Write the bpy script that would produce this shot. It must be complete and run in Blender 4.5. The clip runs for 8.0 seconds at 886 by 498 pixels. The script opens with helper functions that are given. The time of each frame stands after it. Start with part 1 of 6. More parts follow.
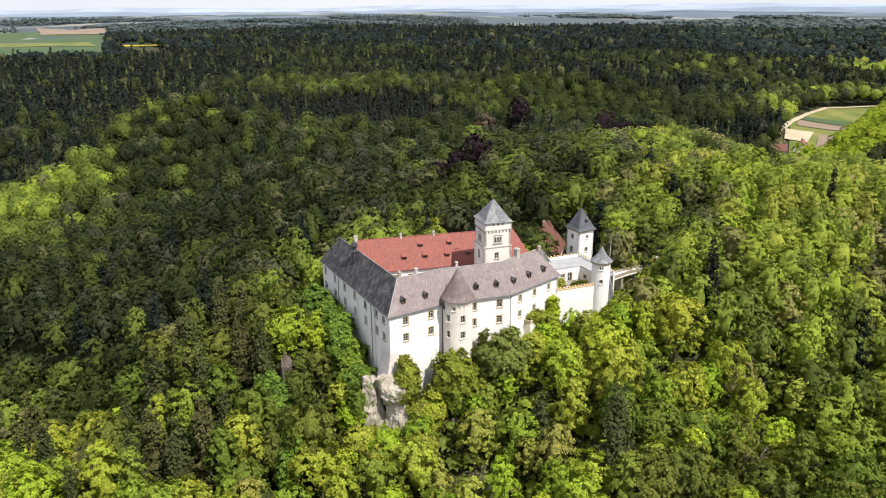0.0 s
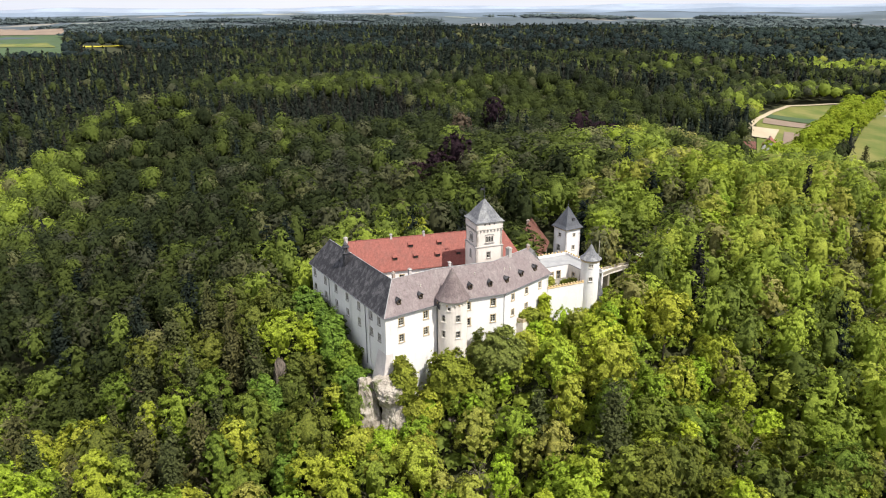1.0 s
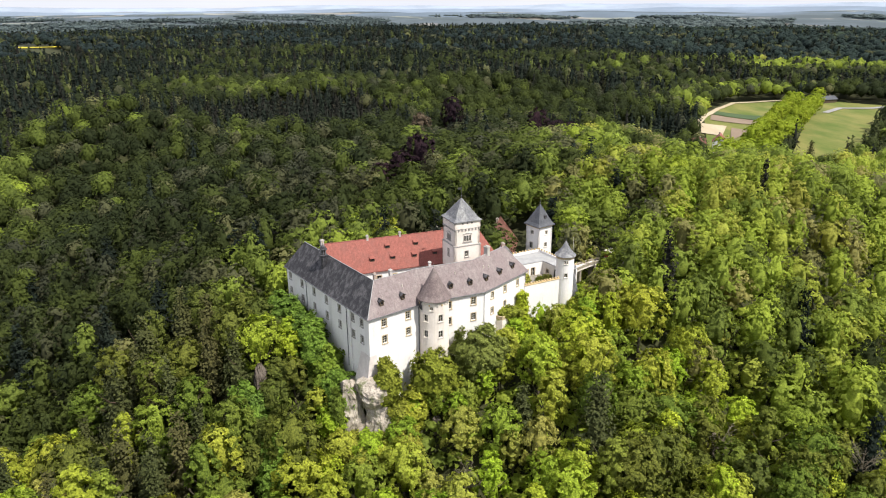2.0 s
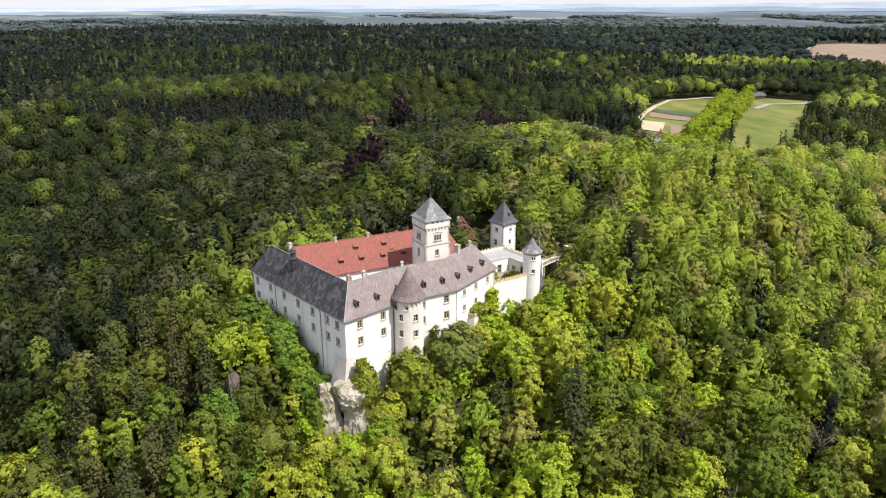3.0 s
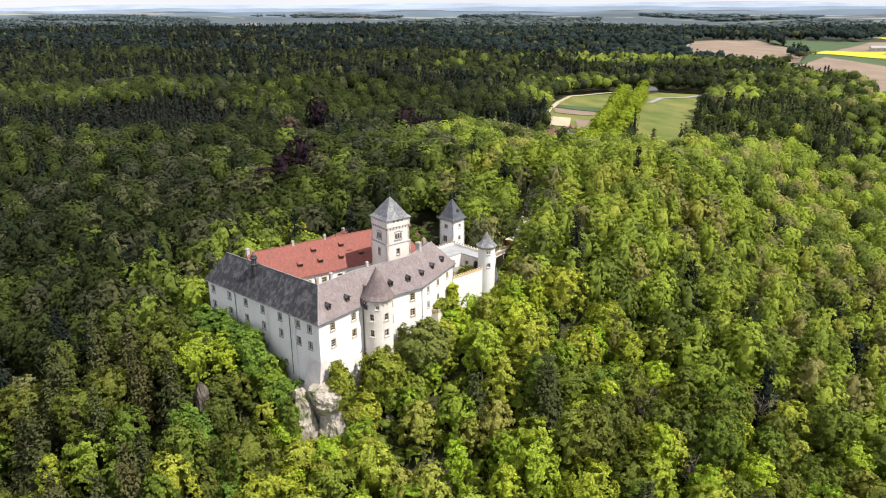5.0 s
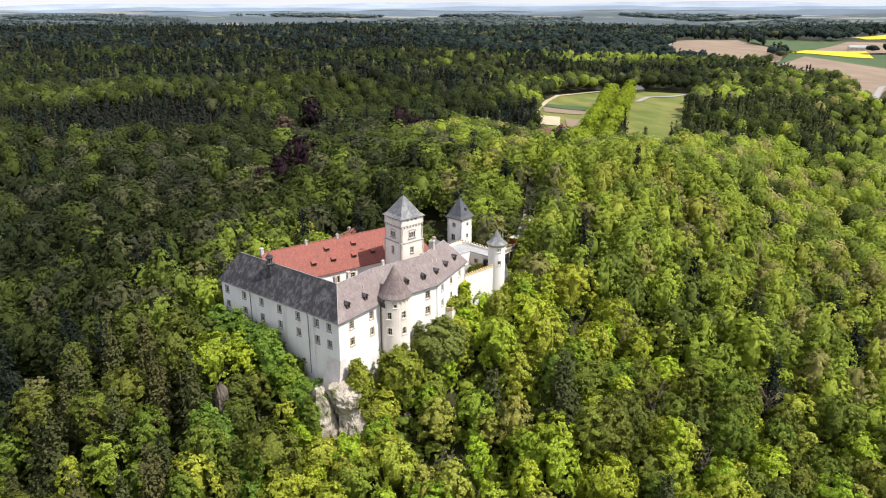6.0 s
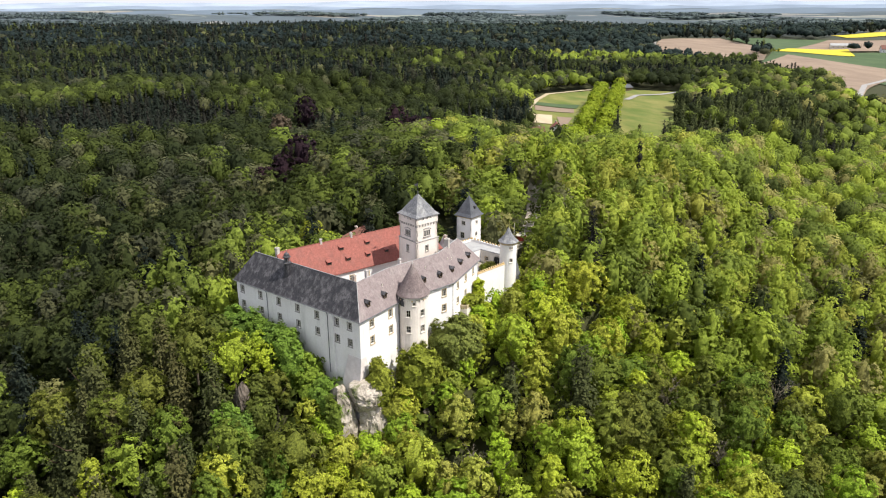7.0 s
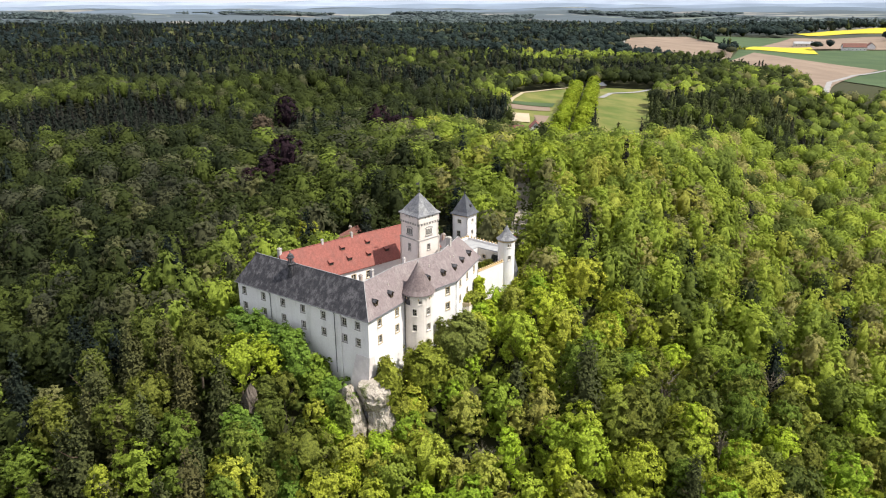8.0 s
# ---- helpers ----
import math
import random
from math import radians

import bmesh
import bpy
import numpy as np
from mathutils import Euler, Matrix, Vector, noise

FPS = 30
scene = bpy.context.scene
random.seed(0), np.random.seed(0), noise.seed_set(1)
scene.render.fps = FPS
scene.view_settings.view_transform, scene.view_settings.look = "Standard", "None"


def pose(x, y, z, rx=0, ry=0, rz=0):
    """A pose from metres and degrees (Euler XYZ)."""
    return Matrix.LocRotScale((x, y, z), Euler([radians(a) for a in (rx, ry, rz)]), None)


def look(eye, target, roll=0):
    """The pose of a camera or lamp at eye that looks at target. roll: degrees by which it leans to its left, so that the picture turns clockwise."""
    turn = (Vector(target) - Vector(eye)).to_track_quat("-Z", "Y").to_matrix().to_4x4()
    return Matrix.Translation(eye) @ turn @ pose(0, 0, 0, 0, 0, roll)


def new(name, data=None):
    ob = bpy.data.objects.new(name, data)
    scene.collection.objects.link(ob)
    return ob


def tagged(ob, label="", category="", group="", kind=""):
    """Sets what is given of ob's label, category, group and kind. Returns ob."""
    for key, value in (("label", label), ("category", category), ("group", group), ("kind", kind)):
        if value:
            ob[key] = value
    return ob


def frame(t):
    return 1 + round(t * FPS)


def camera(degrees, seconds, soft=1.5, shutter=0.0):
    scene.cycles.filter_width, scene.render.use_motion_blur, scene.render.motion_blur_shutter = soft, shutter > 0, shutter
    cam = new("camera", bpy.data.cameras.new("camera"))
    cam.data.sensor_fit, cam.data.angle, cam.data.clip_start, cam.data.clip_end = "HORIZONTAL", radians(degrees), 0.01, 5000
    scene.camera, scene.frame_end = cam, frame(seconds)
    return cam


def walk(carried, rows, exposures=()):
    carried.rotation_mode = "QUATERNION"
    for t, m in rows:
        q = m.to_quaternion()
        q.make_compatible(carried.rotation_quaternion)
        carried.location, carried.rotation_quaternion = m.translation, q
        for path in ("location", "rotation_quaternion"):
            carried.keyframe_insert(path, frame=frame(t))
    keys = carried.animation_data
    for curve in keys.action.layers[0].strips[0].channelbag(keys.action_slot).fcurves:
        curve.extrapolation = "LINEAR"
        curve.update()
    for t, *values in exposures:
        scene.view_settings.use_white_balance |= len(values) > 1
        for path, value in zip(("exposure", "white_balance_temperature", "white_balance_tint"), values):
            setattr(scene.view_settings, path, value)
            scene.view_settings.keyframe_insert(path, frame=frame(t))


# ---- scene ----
cam = camera(63.8, 8.0, 1.1)
METRES, EYE, TILT, LEAN, TURN = 54.0, 80.0, 2.0, 0.0, 0.0
ROWS = [
    (0.0, 0.0, 0.0, 0.0, -0.18, -20.96, 0.48),
    (0.5, -0.0491, -0.0001, 0.0007, -1.41, -20.97, 0.41),
    (1.0, -0.1011, 0.0005, 0.0015, -2.98, -20.97, 0.34),
    (1.5, -0.156, 0.0017, 0.0031, -4.91, -20.99, 0.26),
    (3.0, -0.3392, 0.0155, 0.0046, -12.28, -21.0, -0.1),
    (3.5, -0.4012, 0.0216, 0.0057, -14.74, -21.0, -0.17),
    (4.0, -0.465, 0.0298, 0.0063, -16.99, -20.99, -0.26),
    (4.5, -0.5281, 0.0397, 0.0074, -19.09, -21.0, -0.33),
    (4.7, -0.5545, 0.0455, 0.0075, -19.85, -21.0, -0.35),
    (5.8, -0.6998, 0.0793, 0.0082, -22.48, -21.03, -0.49),
    (6.0, -0.7262, 0.0856, 0.0083, -22.49, -21.03, -0.51),
    (6.2, -0.7514, 0.0928, 0.0085, -22.48, -21.05, -0.51),
    (6.5, -0.7893, 0.1037, 0.0088, -22.59, -21.08, -0.51),
    (6.7, -0.8143, 0.1117, 0.0092, -22.97, -21.1, -0.53),
    (7.0, -0.8517, 0.1236, 0.0097, -23.9, -21.12, -0.56),
    (7.5, -0.9156, 0.1451, 0.0098, -25.28, -21.13, -0.6),
    (8.0, -0.9792, 0.1683, 0.0102, -26.49, -21.16, -0.65),
]
walk(cam, [(t, pose(0, 0, EYE, TILT, LEAN, TURN) @ pose(METRES * x, METRES * y, METRES * z, 90 + pitch, roll, yaw)) for t, x, y, z, yaw, pitch, roll in ROWS], exposures=[(0.0, 0.75), (8.0, 0.80)])

# ---- sky and sun ----
SUN_WAY = Vector((0.68, -0.73, 0)).normalized()          # towards the sun, on the plan
SUN_HIGH = radians(56)
world = bpy.data.worlds.new("sky")
scene.world = world
world.use_nodes = True
wn = world.node_tree
sky = wn.nodes.new("ShaderNodeTexSky")
sky.sky_type, sky.sun_disc = "NISHITA", False
sky.sun_elevation, sky.sun_rotation = SUN_HIGH, math.atan2(SUN_WAY.x, SUN_WAY.y)
sky.air_density, sky.dust_density, sky.ozone_density = 1.0, 0.15, 2.0
# thin bright cloud over the blue
veil = wn.nodes.new("ShaderNodeTexNoise")
veil.inputs["Scale"].default_value, veil.inputs["Detail"].default_value = 3.0, 6.0
spread_ = wn.nodes.new("ShaderNodeMapRange")
spread_.inputs[1].default_value, spread_.inputs[2].default_value = 0.3, 0.7
spread_.inputs[3].default_value, spread_.inputs[4].default_value = 0.90, 1.0
wn.links.new(veil.outputs["Fac"], spread_.inputs[0])
cloud = wn.nodes.new("ShaderNodeMix")
cloud.data_type = "RGBA"
cloud.inputs[7].default_value = (2.85, 2.95, 3.35, 1)
wn.links.new(spread_.outputs[0], cloud.inputs[0])
wn.links.new(sky.outputs[0], cloud.inputs[6])
wn.links.new(cloud.outputs[2], wn.nodes["Background"].inputs[0])
wn.nodes["Background"].inputs[1].default_value = 0.172
sun = new("sun", bpy.data.lights.new("sun", "SUN"))
sun.data.energy, sun.data.angle, sun.data.color = 4.0, radians(0.6), (1.0, 0.95, 0.86)
sun_up = SUN_WAY * math.cos(SUN_HIGH) + Vector((0, 0, math.sin(SUN_HIGH)))
sun.matrix_world = look(sun_up * 300, (0, 0, 0))


# ---- materials ----
def material(name, rough=0.85):
    m = bpy.data.materials.new(name)
    m.use_nodes = True
    b = m.node_tree.nodes["Principled BSDF"]
    b.inputs["Roughness"].default_value = rough
    b.inputs["Specular IOR Level"].default_value = 0.25
    return m, m.node_tree, b


def node(nt, kind, **kw):
    n = nt.nodes.new(kind)
    for k, v in kw.items():
        n.inputs[k].default_value = v
    return n


def coords(nt, scale=(1, 1, 1)):
    g = nt.nodes.new("ShaderNodeNewGeometry")
    m = nt.nodes.new("ShaderNodeMapping")
    m.inputs["Scale"].default_value = scale
    nt.links.new(g.outputs["Position"], m.inputs["Vector"])
    return m.outputs[0]


def ramp(nt, fac, stops):
    r = nt.nodes.new("ShaderNodeValToRGB")
    while len(r.color_ramp.elements) < len(stops):
        r.color_ramp.elements.new(0.5)
    for e, (p, c) in zip(r.color_ramp.elements, stops):
        e.position, e.color = p, (*c, 1)
    nt.links.new(fac, r.inputs[0])
    return r.outputs[0]


def noise_of(nt, scale, detail=4, vec=None, rough=0.6):
    n = node(nt, "ShaderNodeTexNoise", Scale=scale, Detail=detail, Roughness=rough)
    nt.links.new(vec or coords(nt), n.inputs["Vector"])
    return n.outputs["Fac"]


def mix(nt, fac, a, b, how="MIX"):
    m = nt.nodes.new("ShaderNodeMix")
    m.data_type, m.blend_type = "RGBA", how
    for s, v in ((m.inputs[0], fac), (m.inputs[6], a), (m.inputs[7], b)):
        if isinstance(v, (int, float)):
            s.default_value = v
        elif isinstance(v, tuple):
            s.default_value = (*v, 1)
        else:
            nt.links.new(v, s)
    return m.outputs[2]


def bump(nt, b, height, strength=0.4, distance=0.05):
    n = node(nt, "ShaderNodeBump", Strength=strength, Distance=distance)
    nt.links.new(height, n.inputs["Height"])
    nt.links.new(n.outputs[0], b.inputs["Normal"])


def rough_mat(name, c0, c1, scale=1.0, fine=9.0, rough=0.85, relief=0.03, stretch=(1, 1, 1), stain=None):
    """Two colours mixed by a coarse and a fine noise, with relief; an optional third colour in streaks."""
    m, nt, b = material(name, rough)
    v = coords(nt, stretch)
    big, small = noise_of(nt, scale, 5, v), noise_of(nt, fine, 3, v)
    col = mix(nt, ramp(nt, big, [(0.35, (0, 0, 0)), (0.65, (1, 1, 1))]), c0, c1)
    col = mix(nt, 0.35, col, mix(nt, small, (0.55, 0.55, 0.55), (1.3, 1.3, 1.3)), "MULTIPLY")
    if stain:
        s = noise_of(nt, 0.35, 6, coords(nt, (1, 1, 0.25)), 0.7)
        col = mix(nt, ramp(nt, s, [(0.55, (0, 0, 0)), (0.72, (0.7, 0.7, 0.7))]), col, stain)
        rain = noise_of(nt, 1.1, 5, coords(nt, (1, 1, 0.07)), 0.75)
        col = mix(nt, 1.0, col, ramp(nt, rain, [(0.5, (1, 1, 1)), (0.78, (0.91, 0.905, 0.89))]), "MULTIPLY")
    nt.links.new(col, b.inputs["Base Color"])
    if relief:
        bump(nt, b, small, 0.5, relief)
    return m


PLASTER = rough_mat("white_plaster", (0.80, 0.775, 0.765), (0.75, 0.722, 0.71), 0.25, 3.0, 0.9, 0.01, stain=(0.48, 0.47, 0.455))
OLD_PLASTER = rough_mat("weathered_plaster", (0.68, 0.63, 0.57), (0.58, 0.53, 0.48), 0.5, 3.0, 0.9, 0.015, stain=(0.40, 0.37, 0.34))
WARM_PLASTER = rough_mat("warm_plaster", (0.78, 0.71, 0.65), (0.70, 0.63, 0.57), 0.4, 3.0, 0.9, 0.012, stain=(0.52, 0.46, 0.42))
BRIDGESTONE = rough_mat("mossy_bridge_stone", (0.33, 0.295, 0.235), (0.24, 0.21, 0.165), 0.8, 5.0, 0.95)
BUTTRESS = rough_mat("stained_grey_plaster", (0.50, 0.46, 0.43), (0.40, 0.37, 0.35), 0.6, 3.0, 0.95, 0.02, stain=(0.30, 0.28, 0.26))
PALE_GREY = rough_mat("pale_grey_plaster", (0.66, 0.61, 0.585), (0.55, 0.50, 0.48), 0.6, 3.0, 0.95, 0.02, stain=(0.44, 0.40, 0.38))
SANDSTONE = rough_mat("sandstone", (0.50, 0.40, 0.25), (0.40, 0.32, 0.21), 1.0, 6.0, 0.9)
GREYSTONE = rough_mat("grey_stone_trim", (0.38, 0.36, 0.33), (0.30, 0.28, 0.26), 1.0, 6.0, 0.9)
OCHRE = rough_mat("ochre_coping", (0.60, 0.45, 0.24), (0.48, 0.36, 0.20), 1.0, 6.0, 0.9)
LEAD = rough_mat("zinc_roofing", (0.36, 0.36, 0.36), (0.28, 0.28, 0.285), 0.6, 4.0, 0.6, 0.01)
IRON = rough_mat("dark_iron", (0.06, 0.06, 0.065), (0.04, 0.04, 0.045), 2.0, 8.0, 0.5, 0.0)
PIPE = rough_mat("weathered_zinc_pipe", (0.16, 0.16, 0.17), (0.11, 0.11, 0.12), 2.0, 8.0, 0.5, 0.0)
BRICKRED = rough_mat("brick_chimney", (0.42, 0.33, 0.27), (0.32, 0.24, 0.2), 1.5, 8.0, 0.9)
WOOD = rough_mat("dark_wood", (0.10, 0.075, 0.05), (0.07, 0.05, 0.035), 2.0, 10.0, 0.8)
FRAME = rough_mat("white_window_frame", (0.62, 0.58, 0.50), (0.54, 0.5, 0.43), 2.0, 8.0, 0.6, 0.0)
PATH = rough_mat("gravel", (0.40, 0.35, 0.29), (0.31, 0.27, 0.225), 0.3, 4.0, 0.95)
ASPHALT = rough_mat("pale_asphalt", (0.30, 0.29, 0.28), (0.24, 0.235, 0.23), 0.2, 3.0, 0.9, 0.0)
PAVING = rough_mat("courtyard_paving", (0.30, 0.27, 0.23), (0.22, 0.2, 0.17), 0.6, 5.0, 0.95)
BARK = rough_mat("bark", (0.14, 0.115, 0.085), (0.085, 0.07, 0.05), 1.0, 8.0, 0.95)
DARKBARK = rough_mat("conifer_bark", (0.10, 0.065, 0.045), (0.06, 0.04, 0.03), 1.0, 8.0, 0.95)
PALEWOOD = rough_mat("bare_twigs", (0.24, 0.21, 0.16), (0.16, 0.135, 0.10), 1.0, 8.0, 0.95, 0.0)


def tile_roof(name, c0, c1, lichen, course=0.28, patch=0.5, amount=0.6, grime=0.7):
    """Roof tiles: courses in relief, tiles of uneven colour, lichen and weather streaks."""
    m, nt, b = material(name, 0.75)
    v = coords(nt)
    w = nt.nodes.new("ShaderNodeTexWave")
    w.wave_type, w.bands_direction, w.wave_profile = "BANDS", "Z", "SAW"
    w.inputs["Scale"].default_value = 0.314 / course
    nt.links.new(v, w.inputs["Vector"])
    vo = node(nt, "ShaderNodeTexVoronoi", Scale=3.2)
    nt.links.new(v, vo.inputs["Vector"])
    big = noise_of(nt, patch, 7, coords(nt, (1, 1, 0.55)), 0.72)
    tiles = mix(nt, vo.outputs["Color"], c0, c1)
    streak = noise_of(nt, 2.2, 6, coords(nt, (1, 1, 0.16)), 0.8)
    speck = noise_of(nt, 3.4, 5, v, 0.8)
    col = mix(nt, ramp(nt, big, [(0.47, (0, 0, 0)), (0.62, (amount,) * 3)]), tiles, lichen)
    col = mix(nt, grime, col, ramp(nt, streak, [(0.34, (0.5, 0.5, 0.5)), (0.66, (1.45, 1.45, 1.45))]), "MULTIPLY")
    col = mix(nt, grime * 0.9, col, ramp(nt, speck, [(0.36, (0.55, 0.55, 0.55)), (0.62, (1.35, 1.35, 1.35))]), "MULTIPLY")
    nt.links.new(col, b.inputs["Base Color"])
    bump(nt, b, w.outputs["Fac"], 0.35, 0.03)
    return m


SLATE_DARK = tile_roof("dark_slate", (0.042, 0.041, 0.047), (0.026, 0.026, 0.030), (0.15, 0.143, 0.150), patch=0.8, amount=0.6, grime=0.6)
SLATE_NIGHT = tile_roof("night_blue_slate", (0.085, 0.09, 0.103), (0.06, 0.064, 0.075), (0.14, 0.14, 0.145), amount=0.4, grime=0.4)
SLATE_BROWN = tile_roof("brown_grey_tile", (0.225, 0.18, 0.178), (0.175, 0.142, 0.142), (0.27, 0.235, 0.225), amount=0.5, grime=0.45)
TILE_CONE = tile_roof("dark_brown_tile", (0.175, 0.135, 0.132), (0.135, 0.105, 0.104), (0.22, 0.185, 0.175), amount=0.5, grime=0.5)
SLATE_BLUE = tile_roof("blue_slate", (0.17, 0.172, 0.185), (0.125, 0.127, 0.137), (0.33, 0.33, 0.32), amount=0.5)
TILE_RED = tile_roof("red_clay_tile", (0.275, 0.094, 0.074), (0.215, 0.073, 0.058), (0.185, 0.080, 0.067), amount=0.5, grime=0.38)

GLASS, gt, gb = material("window_glass", 0.08)
gb.inputs["Base Color"].default_value = (0.028, 0.03, 0.033, 1)
gb.inputs["Transmission Weight"].default_value = 0.35
gb.inputs["Specular IOR Level"].default_value = 0.32


def limestone(name, dark, pale):
    m, nt, b = material(name, 0.95)
    v = coords(nt)
    big, crack = noise_of(nt, 0.35, 7, v, 0.7), noise_of(nt, 1.6, 8, coords(nt, (1, 1, 2.2)), 0.75)
    col = mix(nt, ramp(nt, big, [(0.36, (0, 0, 0)), (0.62, (1, 1, 1))]), dark, pale)
    col = mix(nt, ramp(nt, crack, [(0.36, (0.8, 0.8, 0.8)), (0.46, (0, 0, 0))]), col, (0.17, 0.145, 0.115))
    moss = noise_of(nt, 0.5, 4, coords(nt, (1, 1, 0.6)))
    col = mix(nt, ramp(nt, moss, [(0.55, (0, 0, 0)), (0.66, (0.9, 0.9, 0.9))]), col, (0.10, 0.12, 0.035))
    nt.links.new(col, b.inputs["Base Color"])
    bump(nt, b, crack, 0.9, 0.3)
    return m


CRAG = limestone("limestone_crag", (0.25, 0.215, 0.175), (0.50, 0.445, 0.38))
# darker limestone tones for the pillar and lesser outcrops
CRAG_DARK = limestone("dark_limestone", (0.085, 0.070, 0.055), (0.18, 0.148, 0.122))

# leaf tones by tint; the low end stands in for cloud shade
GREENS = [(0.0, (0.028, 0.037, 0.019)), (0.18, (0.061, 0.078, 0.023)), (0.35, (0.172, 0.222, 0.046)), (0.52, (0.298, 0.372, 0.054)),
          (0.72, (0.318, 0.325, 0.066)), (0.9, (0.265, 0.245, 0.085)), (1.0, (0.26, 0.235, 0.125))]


def leaves(name, stops, source, spread=0.22, sheen=0.42, grain=2.4, busy=1.0, gloss=0.07):
    """Foliage: the hue by tree, brightness by leaf clump, and some light let through."""
    m, nt, b = material(name, 0.65)
    b.inputs["Specular IOR Level"].default_value = gloss
    if source == "object":
        o = nt.nodes.new("ShaderNodeObjectInfo")
        tint = o.outputs["Random"]
    else:
        o = nt.nodes.new("ShaderNodeAttribute")
        o.attribute_name = "tint"
        tint = o.outputs["Fac"]
    g = nt.nodes.new("ShaderNodeNewGeometry")
    col = ramp(nt, tint, stops)
    isl = ramp(nt, g.outputs["Random Per Island"], [(0.0, (1 - spread,) * 3), (1.0, (1 + spread,) * 3)])
    col = mix(nt, 1.0, col, isl, "MULTIPLY")
    patch = ramp(nt, noise_of(nt, 0.45, 3), [(0.3, (0.75, 0.78, 0.8)), (0.7, (1.25, 1.2, 1.0))])
    col = mix(nt, 0.35, col, patch, "MULTIPLY")
    fine = noise_of(nt, grain, 3, None, 0.7)
    col = mix(nt, busy, col, ramp(nt, fine, [(0.36, (0.50, 0.52, 0.53)), (0.5, (1.0, 1.0, 1.0)), (0.64, (1.45, 1.42, 1.3))]), "MULTIPLY")
    bump(nt, b, fine, 0.9 * busy, 0.7 / grain)
    nt.links.new(col, b.inputs["Base Color"])
    tr = nt.nodes.new("ShaderNodeBsdfTranslucent")
    nt.links.new(col, tr.inputs["Color"])
    mx = nt.nodes.new("ShaderNodeMixShader")
    mx.inputs[0].default_value = sheen
    nt.links.new(b.outputs[0], mx.inputs[1])
    nt.links.new(tr.outputs[0], mx.inputs[2])
    nt.links.new(mx.outputs[0], nt.nodes["Material Output"].inputs[0])
    return m


LEAF = leaves("broad_leaves", [(0.0, (0.217, 0.252, 0.047)), (0.2, (0.251, 0.375, 0.039)), (0.4, (0.365, 0.386, 0.052)), (0.6, (0.365, 0.398, 0.063)), (0.75, (0.296, 0.431, 0.039)), (0.9, (0.393, 0.459, 0.046)), (1.0, (0.268, 0.297, 0.049))], "object")
# darker copy of the broad leaves, with shade painted into the colour
LEAF_SHADY = leaves("shaded_broad_leaves", [(0.0, (0.105, 0.135, 0.034)), (0.5, (0.168, 0.185, 0.038)), (1.0, (0.14, 0.205, 0.034))], "object")
LEAF_OLIVE = leaves("budding_leaves", [(0.0, (0.331, 0.364, 0.065)), (1.0, (0.319, 0.308, 0.082))], "object")
LEAF_FIR = leaves("fir_needles", [(0.0, (0.045, 0.056, 0.022)), (0.6, (0.062, 0.070, 0.026)), (1.0, (0.085, 0.080, 0.032))], "object", sheen=0.1)
LEAF_COPPER = leaves("copper_leaves", [(0.0, (0.020, 0.012, 0.018)), (1.0, (0.030, 0.015, 0.021))], "object", sheen=0.2)
LEAF_LIME = leaves("lime_leaves", [(0.0, (0.26, 0.34, 0.032)), (1.0, (0.31, 0.37, 0.037))], "object")
LEAF_IVY = leaves("ivy_leaves", [(0.0, (0.19, 0.22, 0.03)), (1.0, (0.26, 0.26, 0.042))], "object", sheen=0.2)
LEAF_DEEP = leaves("deep_green_leaves", [(0.0, (0.14, 0.225, 0.046)), (0.6, (0.18, 0.28, 0.046)), (1.0, (0.25, 0.33, 0.047))], "object")
WOODS = leaves("woodland_leaves", GREENS, "attribute", spread=0.16, grain=2.6, busy=0.55, gloss=0.04)
WOODS_BUD = leaves("budding_woods", [(0.0, (0.060, 0.066, 0.042)), (0.5, (0.150, 0.155, 0.070)), (1.0, (0.33, 0.31, 0.105))], "attribute", spread=0.16, grain=2.6, busy=0.5, gloss=0.04)
# the lowest needle tones also carry cloud shade over the conifer stands
WOODS_FIR = leaves("woodland_needles", [(0.0, (0.014, 0.020, 0.017)), (0.55, (0.020, 0.027, 0.021)), (0.8, (0.021, 0.020, 0.018)), (0.9, (0.055, 0.066, 0.028)), (1.0, (0.080, 0.098, 0.036))], "attribute", spread=0.1, sheen=0.1, grain=0.9, gloss=0.02)
# distant foliage in bluer, greyer tones: haze painted into the leaf colour
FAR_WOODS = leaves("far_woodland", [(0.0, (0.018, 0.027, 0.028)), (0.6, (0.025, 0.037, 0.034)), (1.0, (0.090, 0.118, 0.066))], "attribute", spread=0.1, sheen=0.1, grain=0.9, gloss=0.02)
HORIZON_WOODS = leaves("hazed_woodland", [(0.0, (0.075, 0.10, 0.108)), (1.0, (0.10, 0.125, 0.125))], "attribute", sheen=0.1, grain=0.3)


# ---- building blocks ----
def link(name, me, mat, parent=None, label=""):
    ob = new(name, me)
    if mat is not None and not me.materials:
        me.materials.append(mat)
    if parent is not None:
        ob.parent = parent
    return tagged(ob, label)


def part(name, bm, mat, parent=None, label="", smooth=False):
    """One bmesh as one mesh object, under a thing or a part."""
    me = bpy.data.meshes.new(name)
    bmesh.ops.recalc_face_normals(bm, faces=bm.faces)
    bm.to_mesh(me)
    bm.free()
    if smooth:
        me.shade_smooth()
    return link(name, me, mat, parent, label)


def thing(name, label, category, group="", kind="", at=(0, 0, 0)):
    ob = new(name)
    ob.empty_display_size = 0.5
    ob.location = at
    return tagged(ob, label, category, group, kind)


def solid(verts, faces):
    bm = bmesh.new()
    vs = [bm.verts.new(v) for v in verts]
    for f in faces:
        bm.faces.new([vs[i] for i in f])
    return bm


